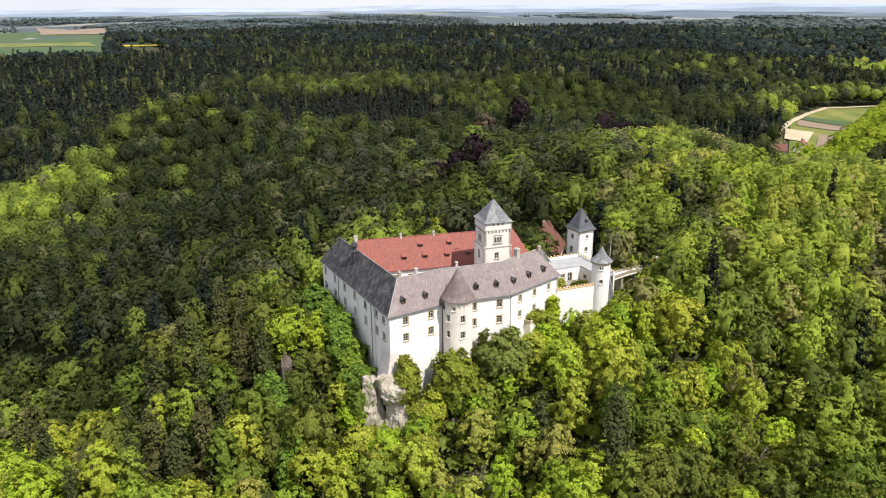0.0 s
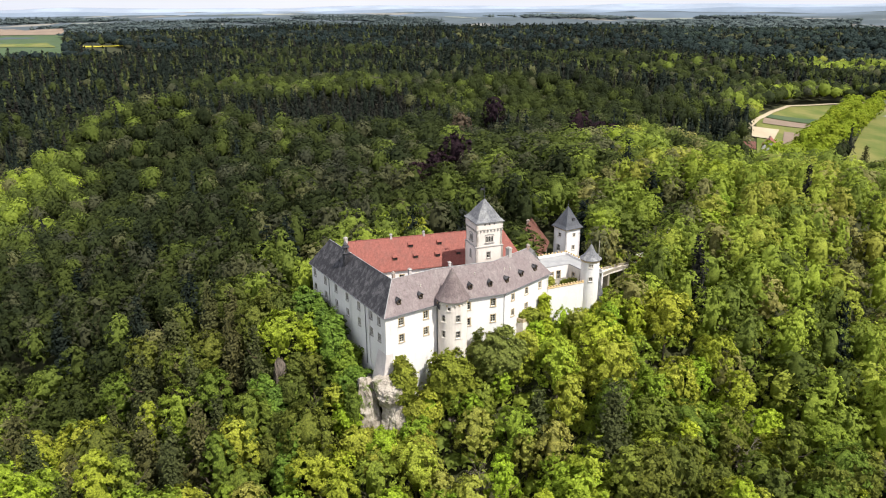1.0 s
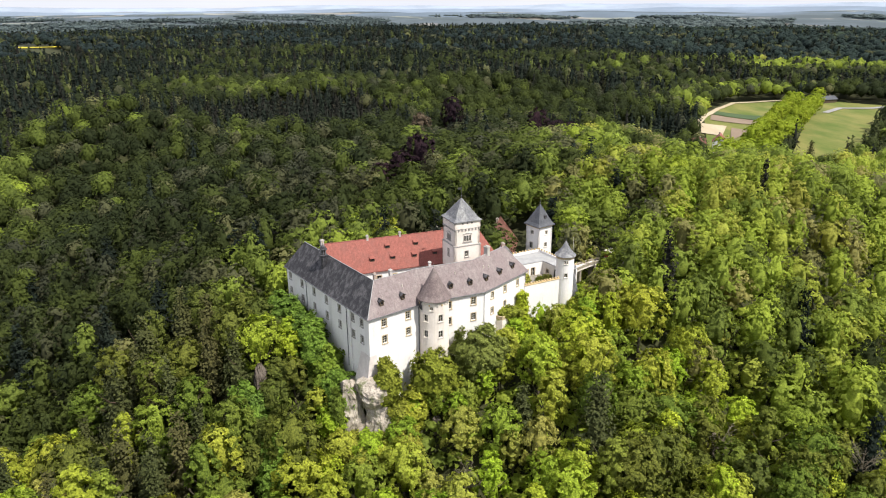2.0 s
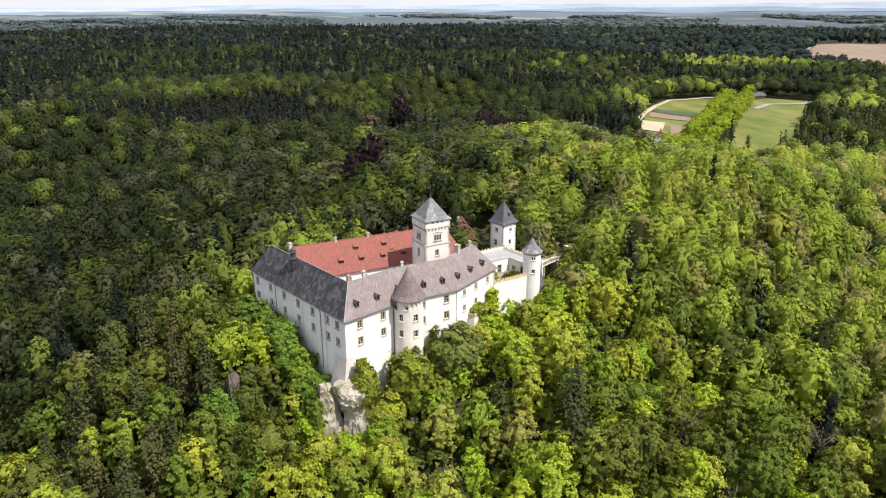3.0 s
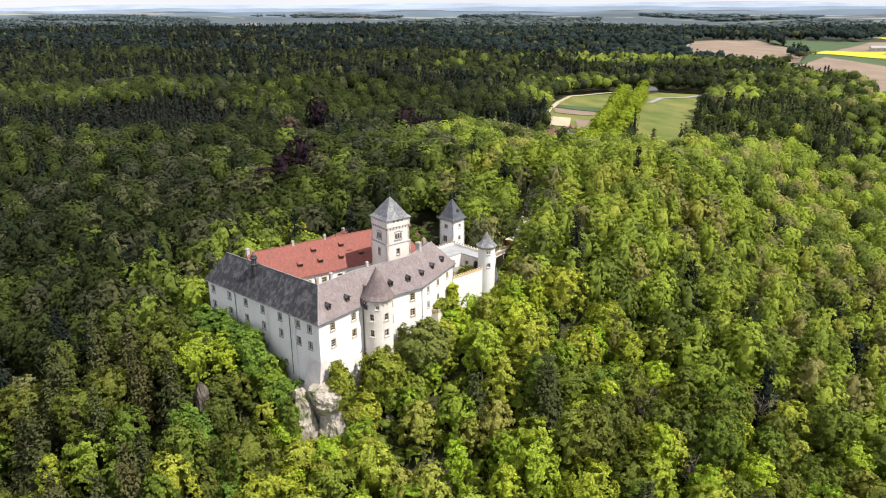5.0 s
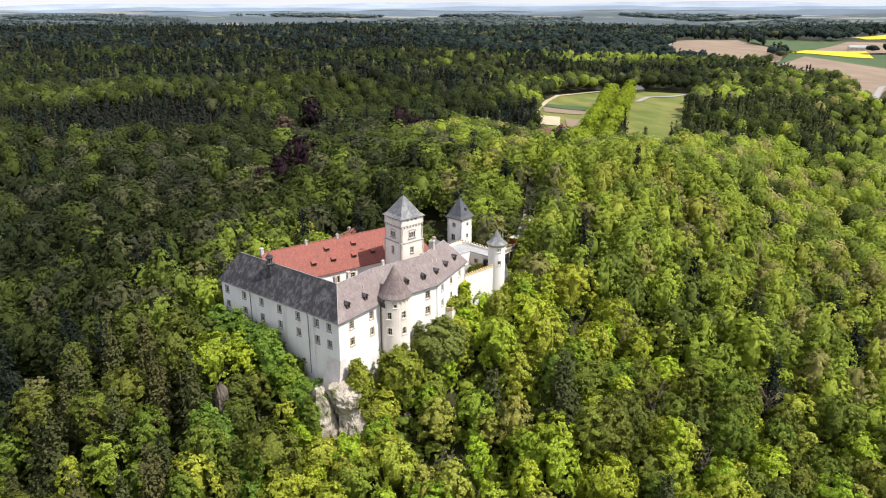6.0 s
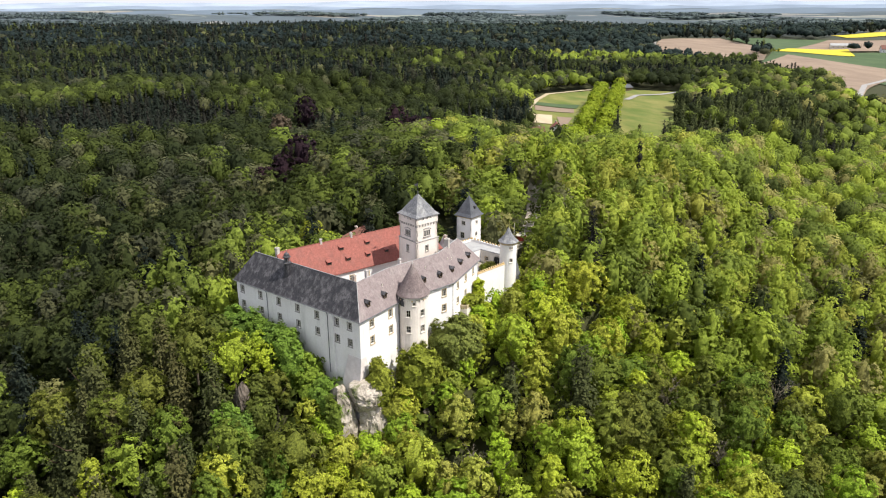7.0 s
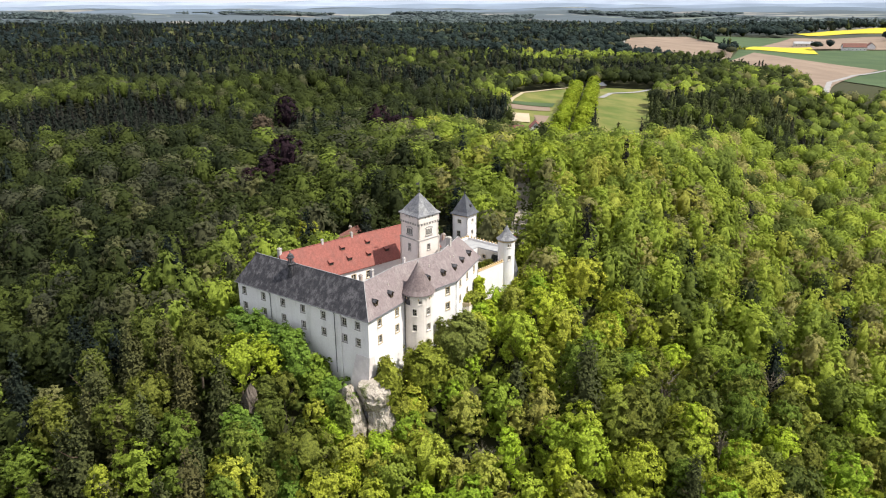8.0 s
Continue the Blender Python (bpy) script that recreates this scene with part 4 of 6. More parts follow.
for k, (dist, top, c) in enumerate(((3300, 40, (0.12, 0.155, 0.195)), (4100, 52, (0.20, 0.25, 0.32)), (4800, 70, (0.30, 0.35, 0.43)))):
    th = np.linspace(-np.pi, np.pi, 721)
    zt = top + (3.5 + k) * np.sin(th * (9 + 4 * k) + k) + 2.5 * np.sin(th * (23 + 7 * k) + 2 * k) + 1.2 * np.sin(th * 61 + k)
    vs, fs = [], []
    for t, z in zip(th, zt):
        for r, zz in ((dist - 260, 5), (dist - 60, z - 3), (dist, z), (dist + 60, 5)):
            vs.append((r * math.sin(t), r * math.cos(t), zz))
    for i in range(720):
        for j in range(3):
            fs.append((4 * i + j, 4 * i + j + 1, 4 * i + j + 5, 4 * i + j + 4))
    me = bpy.data.meshes.new("backdrop")
    me.from_pydata(vs, [], fs)
    me.shade_smooth()
    tagged(link("backdrop", me, hazy("haze_blue_hills", c)), "hazy blue range of distant wooded hills", "hills", kind="structure")


# ---- fields, meadow and ways ----
def patch_of(c0, c1, c2, c3, n=24):
    """Plan grid of a four-cornered field."""
    u, v = np.linspace(0, 1, n)[:, None], np.linspace(0, 1, n)[None]
    c = [np.array(q, float) for q in (c0, c1, c2, c3)]
    f = lambda i: (1 - u) * (1 - v) * c[0][i] + u * (1 - v) * c[1][i] + u * v * c[2][i] + (1 - u) * v * c[3][i]
    return f(0), f(1)


def field_mat(name, c0, c1, scale=0.05):
    return rough_mat(name, c0, c1, scale, 0.6, 1.0, 0.0, stretch=(1, 0.4, 1))


GRASS = field_mat("meadow_grass", (0.085, 0.12, 0.022), (0.185, 0.178, 0.054), 0.06)
CROP = field_mat("young_crop", (0.05, 0.082, 0.036), (0.068, 0.102, 0.044))
SOIL = field_mat("ploughed_soil", (0.25, 0.19, 0.14), (0.19, 0.14, 0.105))
RAPE = field_mat("rape_in_flower", (0.50, 0.42, 0.03), (0.44, 0.38, 0.04))
SAND = field_mat("sandy_yard", (0.46, 0.39, 0.28), (0.40, 0.33, 0.23))
FIELDS = []


def field(name, mat, corners, label, category="field", lift=0.5):
    FIELDS.append(corners)
    return sheet(name, mat, *patch_of(*corners), lift, None, label, category)
field("meadow", GRASS, ((150, 300), (240, 492), (288, 542), (357, 545)), "yellow-green meadow beside the tree avenue", "meadow")
field("meadow", GRASS, ((168, 280), (362, 545), (394, 490), (252, 342)), "bright green meadow behind the woods", "meadow")
sheet("field", SOIL, *patch_of((231, 464), (243, 486), (264, 463), (253, 446)), 0.9, None, "bare brown strip of tilled soil in the meadow", "field")
sheet("field", SOIL, *patch_of((212, 400), (231, 435), (239, 427), (224, 410)), 0.9, None, "bare tan strip of tilled soil by the farmhouse", "field")
sheet("field", CROP, *patch_of((245, 489), (254, 503), (281, 480), (267, 464)), 0.9, None, "green crop strip in the meadow", "field")
sheet("yard", SAND, *patch_of((203, 420), (217, 449), (231, 441), (213, 412)), 1.0, None, "pale sandy yard by the farmhouse", "yard")
field("field", SOIL, ((609, 797), (772, 975), (885, 960), (758, 737)), "large pale brown ploughed field", "field", 0.5)
sheet("field", SOIL, *patch_of((580, 663), (609, 797), (756, 737), (680, 672)), 0.52, None, "brown ploughed field margin", "field")
field("field", CROP, ((762, 737), (885, 945), (966, 815), (792, 728)), "green field of young crop", "field", 0.9)
field("field", RAPE, ((755, 725), (790, 735), (852, 692), (800, 640)), "bright yellow field of rape in flower", "field", 1.4)
field("field", CROP, ((640, 640), (755, 728), (905, 600), (600, 398)), "green field beside the farm track", "field", 0.8)
field("field", SOIL, ((529, 465), (572, 604), (740, 690), (712, 500)), "brown ploughed field by the wood's edge", "field", 1.1)
sheet("field", SOIL, *patch_of((471, 383), (529, 465), (712, 505), (600, 470)), 1.12, None, "tapering end of a brown ploughed field", "field")
field("field", SOIL, ((790, 728), (966, 815), (1080, 735), (905, 620)), "far brown ploughed field beyond the farm", "field", 0.7)
field("field", RAPE, ((1030, 835), (1075, 900), (1420, 900), (1300, 740)), "far yellow field of rape in flower", "field", 1.0)
field("field", CROP, ((-640, 900), (-1010, 1620), (-745, 1655), (-400, 880)), "green fields at the far wood's edge", "field", 0.6)
sheet("field", SOIL, *patch_of((-840, 1560), (-1150, 2120), (-850, 1890), (-742, 1650)), 1.4, None, "pale tan field with single trees", "field")
sheet("field", GRASS, *patch_of((-690, 1130), (-800, 1330), (-640, 1340), (-530, 1140)), 1.2, None, "pale grassy field strip", "field")
sheet("field", RAPE, *patch_of((-500, 1140), (-535, 1190), (-430, 1180), (-405, 1140)), 1.0, None, "yellow strip of rape in flower by the wood", "field")
sheet("field", RAPE, *patch_of((45, 1225), (47, 1246), (70, 1248), (68, 1228)), 1.0, None, "small yellow rape field in the woods", "field")


def way(name, pts, half, mat, label, lift=0.7, n=12):
    """A road through plan points."""
    p = np.array(pts, float)
    d = np.gradient(p, axis=0)
    d /= np.linalg.norm(d, axis=1)[:, None]
    t = np.linspace(0, len(p) - 1, n * (len(p) - 1) + 1)
    cx, cy = np.interp(t, np.arange(len(p)), p[:, 0]), np.interp(t, np.arange(len(p)), p[:, 1])
    dx, dy = np.interp(t, np.arange(len(p)), d[:, 0]), np.interp(t, np.arange(len(p)), d[:, 1])
    u = np.linspace(half, -half, 4)[None]
    return sheet(name, mat, cx[:, None] - dy[:, None] * u, cy[:, None] + dx[:, None] * u, lift, None, label, name)


PATH_LINE = [(59, 183), (76, 206), (94, 236), (112, 262), (140, 300), (200, 355)]
way("road", PATH_LINE, 2.8, PATH, "gravel castle drive between the trees", 0.35)
way("road", [(330, 485), (352, 500), (372, 492), (392, 492)], 2.6, ASPHALT, "pale curving road across the meadow", 0.95)
way("road", [(204, 432), (233, 476), (262, 513), (288, 539), (324, 547), (360, 548)], 1.8, SAND, "pale track along the meadow's edge", 0.95)
way("road", [(471, 386), (583, 463), (660, 492), (720, 492), (800, 500)], 2.3, ASPHALT, "pale farm track along the brown field", 1.35)
way("road", [(772, 985), (700, 900), (609, 800)], 2.3, ASPHALT, "pale field road at the wood's edge", 1.2)


def corridor(pts, half):
    p = [Vector(q) for q in pts]
    l, r = offset_line(p, half), offset_line(p, -half)
    return [tuple(q) for q in l + r[::-1]]


CLEAR = [list(c) for c in FIELDS] + [corridor([(58, 179), (79, 211)], 4.6), corridor([(76, 206), (97, 240)], 2.2), corridor([(146, 292), (360, 547)], 14)]
CLEAR.append([(580, 640), (609, 797), (740, 770), (660, 640)])
CLEAR.append([(465, 380), (529, 465), (712, 510), (600, 395)])
CLEAR.append([(800, 640), (1000, 700), (960, 520), (720, 440)])
CLEAR.append([(-850, 1500), (-1180, 2120), (-850, 1900), (-730, 1640)])
CLEAR.append([(36, 1130), (43, 1255), (74, 1255), (62, 1130)])
CLEAR.append([(-351, 877), (-557, 1215), (-480, 1205), (-300, 880)])
CLEAR.append([(-19, 120), (-6, 119.5), (-5, 127), (-19, 127)])
CLEAR.append([(39, 145), (46, 149), (63, 182), (56, 188), (38, 162)])
BEECHES = ((41, 382, 1.6), (66, 357, 1.15), (80, 351, 1.25), (88, 352, 1.35), (96, 348, 1.2), (14, 278, 1.45), (6, 274, 1.3), (-2, 270, 1.15), (19, 303, 1.1), (22, 359, 0.95))
for x_, y_, s_ in BEECHES:
    CLEAR.append([(x_ - 2 + 5.0 * s_ * math.cos(a), y_ - 7 + 8.0 * s_ * math.sin(a)) for a in (0.4, 1.45, 2.5, 3.54, 4.59, 5.64)])
CLEAR.append([(188, 352), (176, 366), (190, 400), (236, 482), (250, 430), (210, 372)])
CLEAR.append([(156, 314), (170, 374), (198, 378), (186, 330)])
CLEAR.append([(350, 520), (350, 540), (372, 540), (372, 520)])
CLEAR.append([(26, 176), (24, 206), (44, 212), (46, 178)])
CLEAR.append([(1, 182), (2, 205), (18, 207), (19, 182)])
CLEAR.append([(-36.5, 115), (-27, 113), (-29.5, 134), (-36, 134)])
CLEAR.append([(960, 800), (1000, 860), (1260, 850), (1110, 740), (1000, 690)])


# ---- trees ----


def ico(sub):
    bm = bmesh.new()
    bmesh.ops.create_icosphere(bm, subdivisions=sub, radius=1)
    v = np.array([w.co[:] for w in bm.verts])
    f = np.array([[w.index for w in t.verts] for t in bm.faces])
    bm.free()
    return v, f


ICO0, ICO1 = ico(1), ico(2)


def lump(r, rz, centre, seed, base=ICO1, rough=0.22):
    """An uneven rounded mass, with its outward directions."""
    v, f = base
    w = np.array([1 + rough * 2 * (noise.noise(Vector(p) * 1.7 + Vector((seed * 3.1, seed, 0)))) for p in v])
    return v * w[:, None] * np.array([r, r, rz]) + np.array(centre), f, v + np.array([0, 0, 0.15])


def join(parts_):
    vs, fs, ns, n = [], [], [], 0
    for v, f, o in parts_:
        vs.append(v)
        fs.append(f + n)
        ns.append(o)
        n += len(v)
    return np.concatenate(vs), np.concatenate(fs), np.concatenate(ns)


def tufts(centres, outward, per, spread, size, r, wild=0.45, lie=0.3):
    """Leaf sprays as small pointed blades, gathered round clump centres, facing mostly outwards and up."""
    n = len(centres) * per
    c = np.repeat(centres, per, 0)
    o = np.repeat(outward, per, 0)
    p = c + r.normal(0, spread, (n, 3)) * np.array([1, 1, 0.75])
    nm = o + wild * r.normal(0, 1, (n, 3)) + np.array([0, 0, lie])
    nm /= np.linalg.norm(nm, axis=1)[:, None]
    a = np.cross(nm, r.normal(0, 1, (n, 3)))
    a /= np.linalg.norm(a, axis=1)[:, None]
    b = np.cross(nm, a)
    sz = size * r.uniform(0.6, 1.35, (n, 1))
    tri_ = np.stack([p - a * sz, p + a * sz * 0.7 - b * sz * 0.75, p + a * sz * 0.7 + b * sz * 0.75], 1)
    soft = 0.36 * nm + 0.75 * o / np.linalg.norm(o, axis=1)[:, None]
    return tri_.reshape(-1, 3), np.arange(3 * n).reshape(n, 3), np.repeat(soft, 3, 0)


def girth_at(kind, u):
    """A crown's outline: its half width at the share u of its height, from skirt to tip."""
    u = np.clip(u, 0.0, 1.0)
    if kind == "broad":
        return np.sqrt(np.maximum(0.0, 1 - np.abs((u - 0.42) / np.where(u > 0.42, 0.58, 0.46)) ** 2.2))
    return np.sin(np.pi * u ** 0.72) ** 0.62


def crown(r, kind, height, radius, clumps, per, size):
    """A crown standing on the origin: broad, tall, olive or fir; many small boughs of leaf over a woody core."""
    if kind == "fir":
        z = 1 - r.uniform(0.0, 1.0, clumps) ** 0.6
        z[:3] = (1.0, 0.97, 0.94)
        ang_ = r.uniform(0, 2 * np.pi, clumps)
        tier = 0.72 + 0.28 * np.cos(z * 2 * np.pi * 9)
        rr = radius * (1.03 - z) * tier * r.uniform(0.75, 1.1, clumps)
        cs = np.stack([rr * np.cos(ang_), rr * np.sin(ang_), height * (0.14 + 0.86 * z)], 1)
        out = np.stack([np.cos(ang_), np.sin(ang_), np.full(clumps, 0.7)], 1)
        v, f = ICO1
        cone = np.stack([v[:, 0] * radius * 0.4 * (1 - v[:, 2]) / 1.6, v[:, 1] * radius * 0.4 * (1 - v[:, 2]) / 1.6, height * (0.5 + 0.42 * v[:, 2])], 1)
        return join([tufts(cs, out, per, radius * 0.11, size, r, 0.4), (cone, f, v + np.array([0, 0, 0.4]))])
    skirt = height * (r.uniform(0.3, 0.38) if kind == "broad" else r.uniform(0.22, 0.3))
    tall = height - skirt
    squash = r.uniform(0.85, 1.12, 2)
    nl = int(r.integers(38, 48)) if clumps > 150 else int(r.integers(24, 32))
    lean = r.uniform(-0.12, 0.12, 2) * radius
    u = (np.arange(nl) + r.uniform(0.2, 0.8, nl)) / nl
    u = 0.06 + 0.92 * u ** 0.85
    a = np.arange(nl) * 2.39996 + r.uniform(-0.4, 0.4, nl)
    w = girth_at(kind, u) * radius * r.uniform(0.74, 0.9, nl)
    at = np.stack([w * np.cos(a) * squash[0] + lean[0] * u, w * np.sin(a) * squash[1] + lean[1] * u, skirt + tall * (0.03 + 0.93 * u)], 1)
    q = radius * r.uniform(0.15, 0.25, nl)
    body = np.stack([np.cos(a), np.sin(a), 1.7 * (u - 0.35)], 1)
    body /= np.linalg.norm(body, axis=1)[:, None]
    pick = r.choice(nl, clumps, p=q ** 2 / (q ** 2).sum())
    d = r.normal(0, 1, (clumps, 3)) + 1.0 * body[pick] + np.array([0, 0, 0.35])
    d /= np.linalg.norm(d, axis=1)[:, None]
    cs = at[pick] + d * q[pick][:, None] * (1.12 - 0.35 * r.uniform(size=(clumps, 1)) ** 2) * np.array([1, 1, 0.85])
    v, f, o = lump(1, 1, (0, 0, 0), r.uniform(0, 50), ICO1, 0.3)
    k = girth_at(kind, 0.5 + 0.46 * v[:, 2])
    flat = v[:, :2] / (np.linalg.norm(v[:, :2], axis=1)[:, None] + 0.25)
    core = np.concatenate([flat * k[:, None] * radius * 0.52 * squash, (skirt + tall * (0.5 + 0.42 * np.clip(v[:, 2], -1, 1)))[:, None]], 1)
    return join([tufts(cs, 0.4 * d + 0.75 * body[pick], per, radius * 0.05, size, r), (core, f, o)])


def far_crown(r, kind, height, radius, blades, size, body=0.68):
    """A distant crown: a ragged shell of broad leaf sprays over a small core."""
    if kind == "fir":
        z = 1 - r.uniform(0.0, 1.0, blades) ** 0.6
        z[:2] = (1.0, 0.95)
        a = r.uniform(0, 2 * np.pi, blades)
        rr = radius * (1.02 - z) * r.uniform(0.6, 1.1, blades)
        cs = np.stack([rr * np.cos(a), rr * np.sin(a), height * (0.2 + 0.8 * z)], 1)
        out = np.stack([np.cos(a), np.sin(a), np.full(blades, 0.6)], 1)
        v, f = ICO0
        cone = np.stack([v[:, 0] * radius * body * 0.75 * (1 - v[:, 2]) / 1.6, v[:, 1] * radius * body * 0.75 * (1 - v[:, 2]) / 1.6, height * (0.5 + 0.45 * v[:, 2])], 1)
        return join([tufts(cs, out, 1, 0.1, size, r, 0.3), (cone, f, v + np.array([0, 0, 0.4]))])
    skirt = height * 0.4
    deep = height - skirt
    v, f, o = lump(1, 1, (0, 0, 0), r.uniform(0, 90), ICO0, 0.3)
    core = v * np.array([radius * body, radius * body, deep * (0.42 if body < 0.7 else 0.5)]) + np.array([0, 0, skirt + deep * 0.46])
    up = 1 - 1.25 * (np.arange(blades) + 0.5) / blades
    a = np.arange(blades) * 2.39996 + r.uniform(-0.3, 0.3, blades)
    flat = np.sqrt(1 - up ** 2)
    bough = np.sin(3 * a + 5 * up + r.uniform(0, 6)) * np.cos(2 * a - 7 * up + r.uniform(0, 6))
    d = np.stack([flat * np.cos(a), flat * np.sin(a), up], 1)
    cs = d * np.array([radius, radius, deep * 0.56]) * (0.97 + 0.12 * bough + 0.05 * r.normal(0, 1, blades))[:, None] + np.array([0, 0, skirt + deep * 0.42])
    return join([tufts(cs, d + 0.2 * bough[:, None] * r.normal(0, 1, (blades, 3)), 1, 0.08, size, r, 0.28, 0.15), (core, f, o)])


def raw_mesh(name, v, f, normals, mat, tint=None):
    """A mesh from arrays; foliage takes soft normals that follow the crown's form."""
    me = bpy.data.meshes.new(name)
    me.vertices.add(len(v))
    me.vertices.foreach_set("co", np.ascontiguousarray(v, np.float32).ravel())
    me.loops.add(len(f) * 3)
    me.loops.foreach_set("vertex_index", np.ascontiguousarray(f, np.int32).ravel())
    me.polygons.add(len(f))
    me.polygons.foreach_set("loop_start", np.arange(0, len(f) * 3, 3, dtype=np.int32))
    me.update(calc_edges=True)
    if tint is not None:
        at = me.attributes.new("tint", "FLOAT", "POINT")
        at.data.foreach_set("value", np.ascontiguousarray(tint, np.float32))
    if normals is not None:
        at = me.attributes.new("custom_normal", "FLOAT_VECTOR", "POINT")
        at.data.foreach_set("vector", np.ascontiguousarray(normals / np.linalg.norm(normals, axis=1)[:, None], np.float32).ravel())
    me.materials.append(mat)
    return me


def trunk_mesh(r, height, girth, mat, limbs=5, name="trunk"):
    bm = bmesh.new()
    lean = r.uniform(-0.5, 0.5, 2)
    top = Vector((lean[0], lean[1], height * 0.72))
    for pts, rad_ in [([(0, 0, -1.5), (0, 0, 0.6), tuple(top * 0.5), tuple(top)], [girth * 1.3, girth, girth * 0.75, girth * 0.25])] + [
            ([tuple(top * k), tuple(top * k + Vector((math.cos(a), math.sin(a), 0.55)) * height * 0.10), tuple(top * k + Vector((math.cos(a), math.sin(a), 0.9)) * height * 0.21)], [girth * 0.5, girth * 0.32, girth * 0.1])
            for k, a in zip(r.uniform(0.45, 0.9, limbs), r.uniform(0, 6.28, limbs))]:
        t = tube(pts, rad_, 6)
        me = bpy.data.meshes.new("limb")
        t.to_mesh(me)
        t.free()
        bm.from_mesh(me)
        bpy.data.meshes.remove(me)
    me = bpy.data.meshes.new(name)
    bm.to_mesh(me)
    bm.free()
    me.materials.append(mat)
    return me


def bare_crown(r, height, radius, name="crown"):
    """A leafless crown: forked boughs and a haze of fine twigs."""
    vs, fs = [], []
    n = 0
    tips = []
    for k in range(16):
        a = r.uniform(0, 6.28)
        p0 = np.array([0, 0, height * r.uniform(0.3, 0.6)])
        p1 = p0 + np.array([np.cos(a) * radius * r.uniform(0.5, 0.95), np.sin(a) * radius * r.uniform(0.5, 0.95), height * r.uniform(0.2, 0.42)])
        tips.append((p0, p1, 0.09))
        for j in range(13):
            q0 = p0 + (p1 - p0) * r.uniform(0.3, 1.0)
            d = r.normal(0, 1, 3) * np.array([1, 1, 0.6]) + np.array([np.cos(a), np.sin(a), 1.0])
            tips.append((q0, q0 + d / np.linalg.norm(d) * radius * r.uniform(0.25, 0.5), 0.035))
    for p0, p1, w in tips:
        d = (p1 - p0) / np.linalg.norm(p1 - p0)
        u = np.cross(d, [0.3, 0.5, 0.8])
        u /= np.linalg.norm(u)
        x = np.cross(d, u)
        ring0 = [p0 + w * (u * np.cos(t) + x * np.sin(t)) for t in (0, 2.09, 4.19)]
        vs += ring0 + [p1]
        fs += [(n, n + 1, n + 3), (n + 1, n + 2, n + 3), (n + 2, n, n + 3)]
        n += 4
    return raw_mesh(name, np.array(vs), np.array(fs), None, PALEWOOD)


KINDS = {}
tr = np.random.default_rng(21)
for kind, count, hh, rr, mat, bark in (("broad", 7, (14, 19), (4.0, 5.3), LEAF, BARK), ("tall", 4, (17, 21), (3.3, 4.1), LEAF, BARK),
                                      ("olive", 3, (14, 18), (3.7, 4.7), LEAF_OLIVE, BARK), ("fir", 3, (18, 22), (4.0, 4.9), LEAF_FIR, DARKBARK)):
    KINDS[kind] = []
    for k in range(count):
        h, q = tr.uniform(*hh), tr.uniform(*rr)
        v, f, o = crown(tr, kind, h, q, 255, 8, 0.345)
        KINDS[kind].append((raw_mesh("crown", v, f, o, mat), trunk_mesh(tr, h, 0.26, bark, 6 if kind != "fir" else 1), h, q))
KINDS["bare"] = []
for k in range(3):
    h, q = tr.uniform(13, 17), tr.uniform(3.6, 4.6)
    KINDS["bare"].append((bare_crown(tr, h, q), trunk_mesh(tr, h, 0.22, PALEWOOD, 7), h, q))

MID, FAR, FARTHER, LAST = {}, {}, {}, {}
for kind in ("broad", "tall", "olive", "fir"):
    dims = {"broad": (17, 4.8), "tall": (19, 4.0), "olive": (17, 4.5), "fir": (20, 3.9)}[kind]
    MID[kind] = [crown(tr, kind, dims[0] * 0.92, dims[1] * 0.98, 165, 5, 0.39) for _ in range(8)]
    FAR[kind] = [far_crown(tr, kind, dims[0] * 0.88, dims[1] * 0.98, 150 if kind != "fir" else 84, 0.68 if kind != "fir" else 0.7) for _ in range(10)]
    FARTHER[kind] = [far_crown(tr, kind, dims[0] * 0.85, dims[1] * 1.1, 42, 1.15, 0.9) for _ in range(8)]
    LAST[kind] = [far_crown(tr, kind, dims[0] * 0.85, dims[1] * 1.6, 24, 1.6, 0.95) for _ in range(8)]

CASTLE = [(-13.5, 122.5), (3, 126.5), (16, 134), (28, 145.5), (38, 149), (41, 156), (40, 178), (30, 178), (18, 169), (-30, 163), (-32, 158)]
CASTLE_LINE = [Vector(q) for q in CASTLE]


def off_castle(x, y):
    """Distance from the castle's footing."""
    p = Vector((x, y))
    best = 1e9
    for a, b in zip(CASTLE_LINE, CASTLE_LINE[1:] + CASTLE_LINE[:1]):
        k = max(0, min(1, (p - a).dot(b - a) / (b - a).length_squared))
        best = min(best, (p - a - (b - a) * k).length)
    return best


def inside(x, y, poly):
    x, y = np.asarray(x), np.asarray(y)
    hit = np.zeros(x.shape, bool)
    for (x0, y0), (x1, y1) in zip(poly, poly[1:] + poly[:1]):
        cross_ = ((y0 > y) != (y1 > y)) & (x < (x1 - x0) * (y - y0) / (y1 - y0 + 1e-9) + x0)
        hit ^= cross_
    return hit


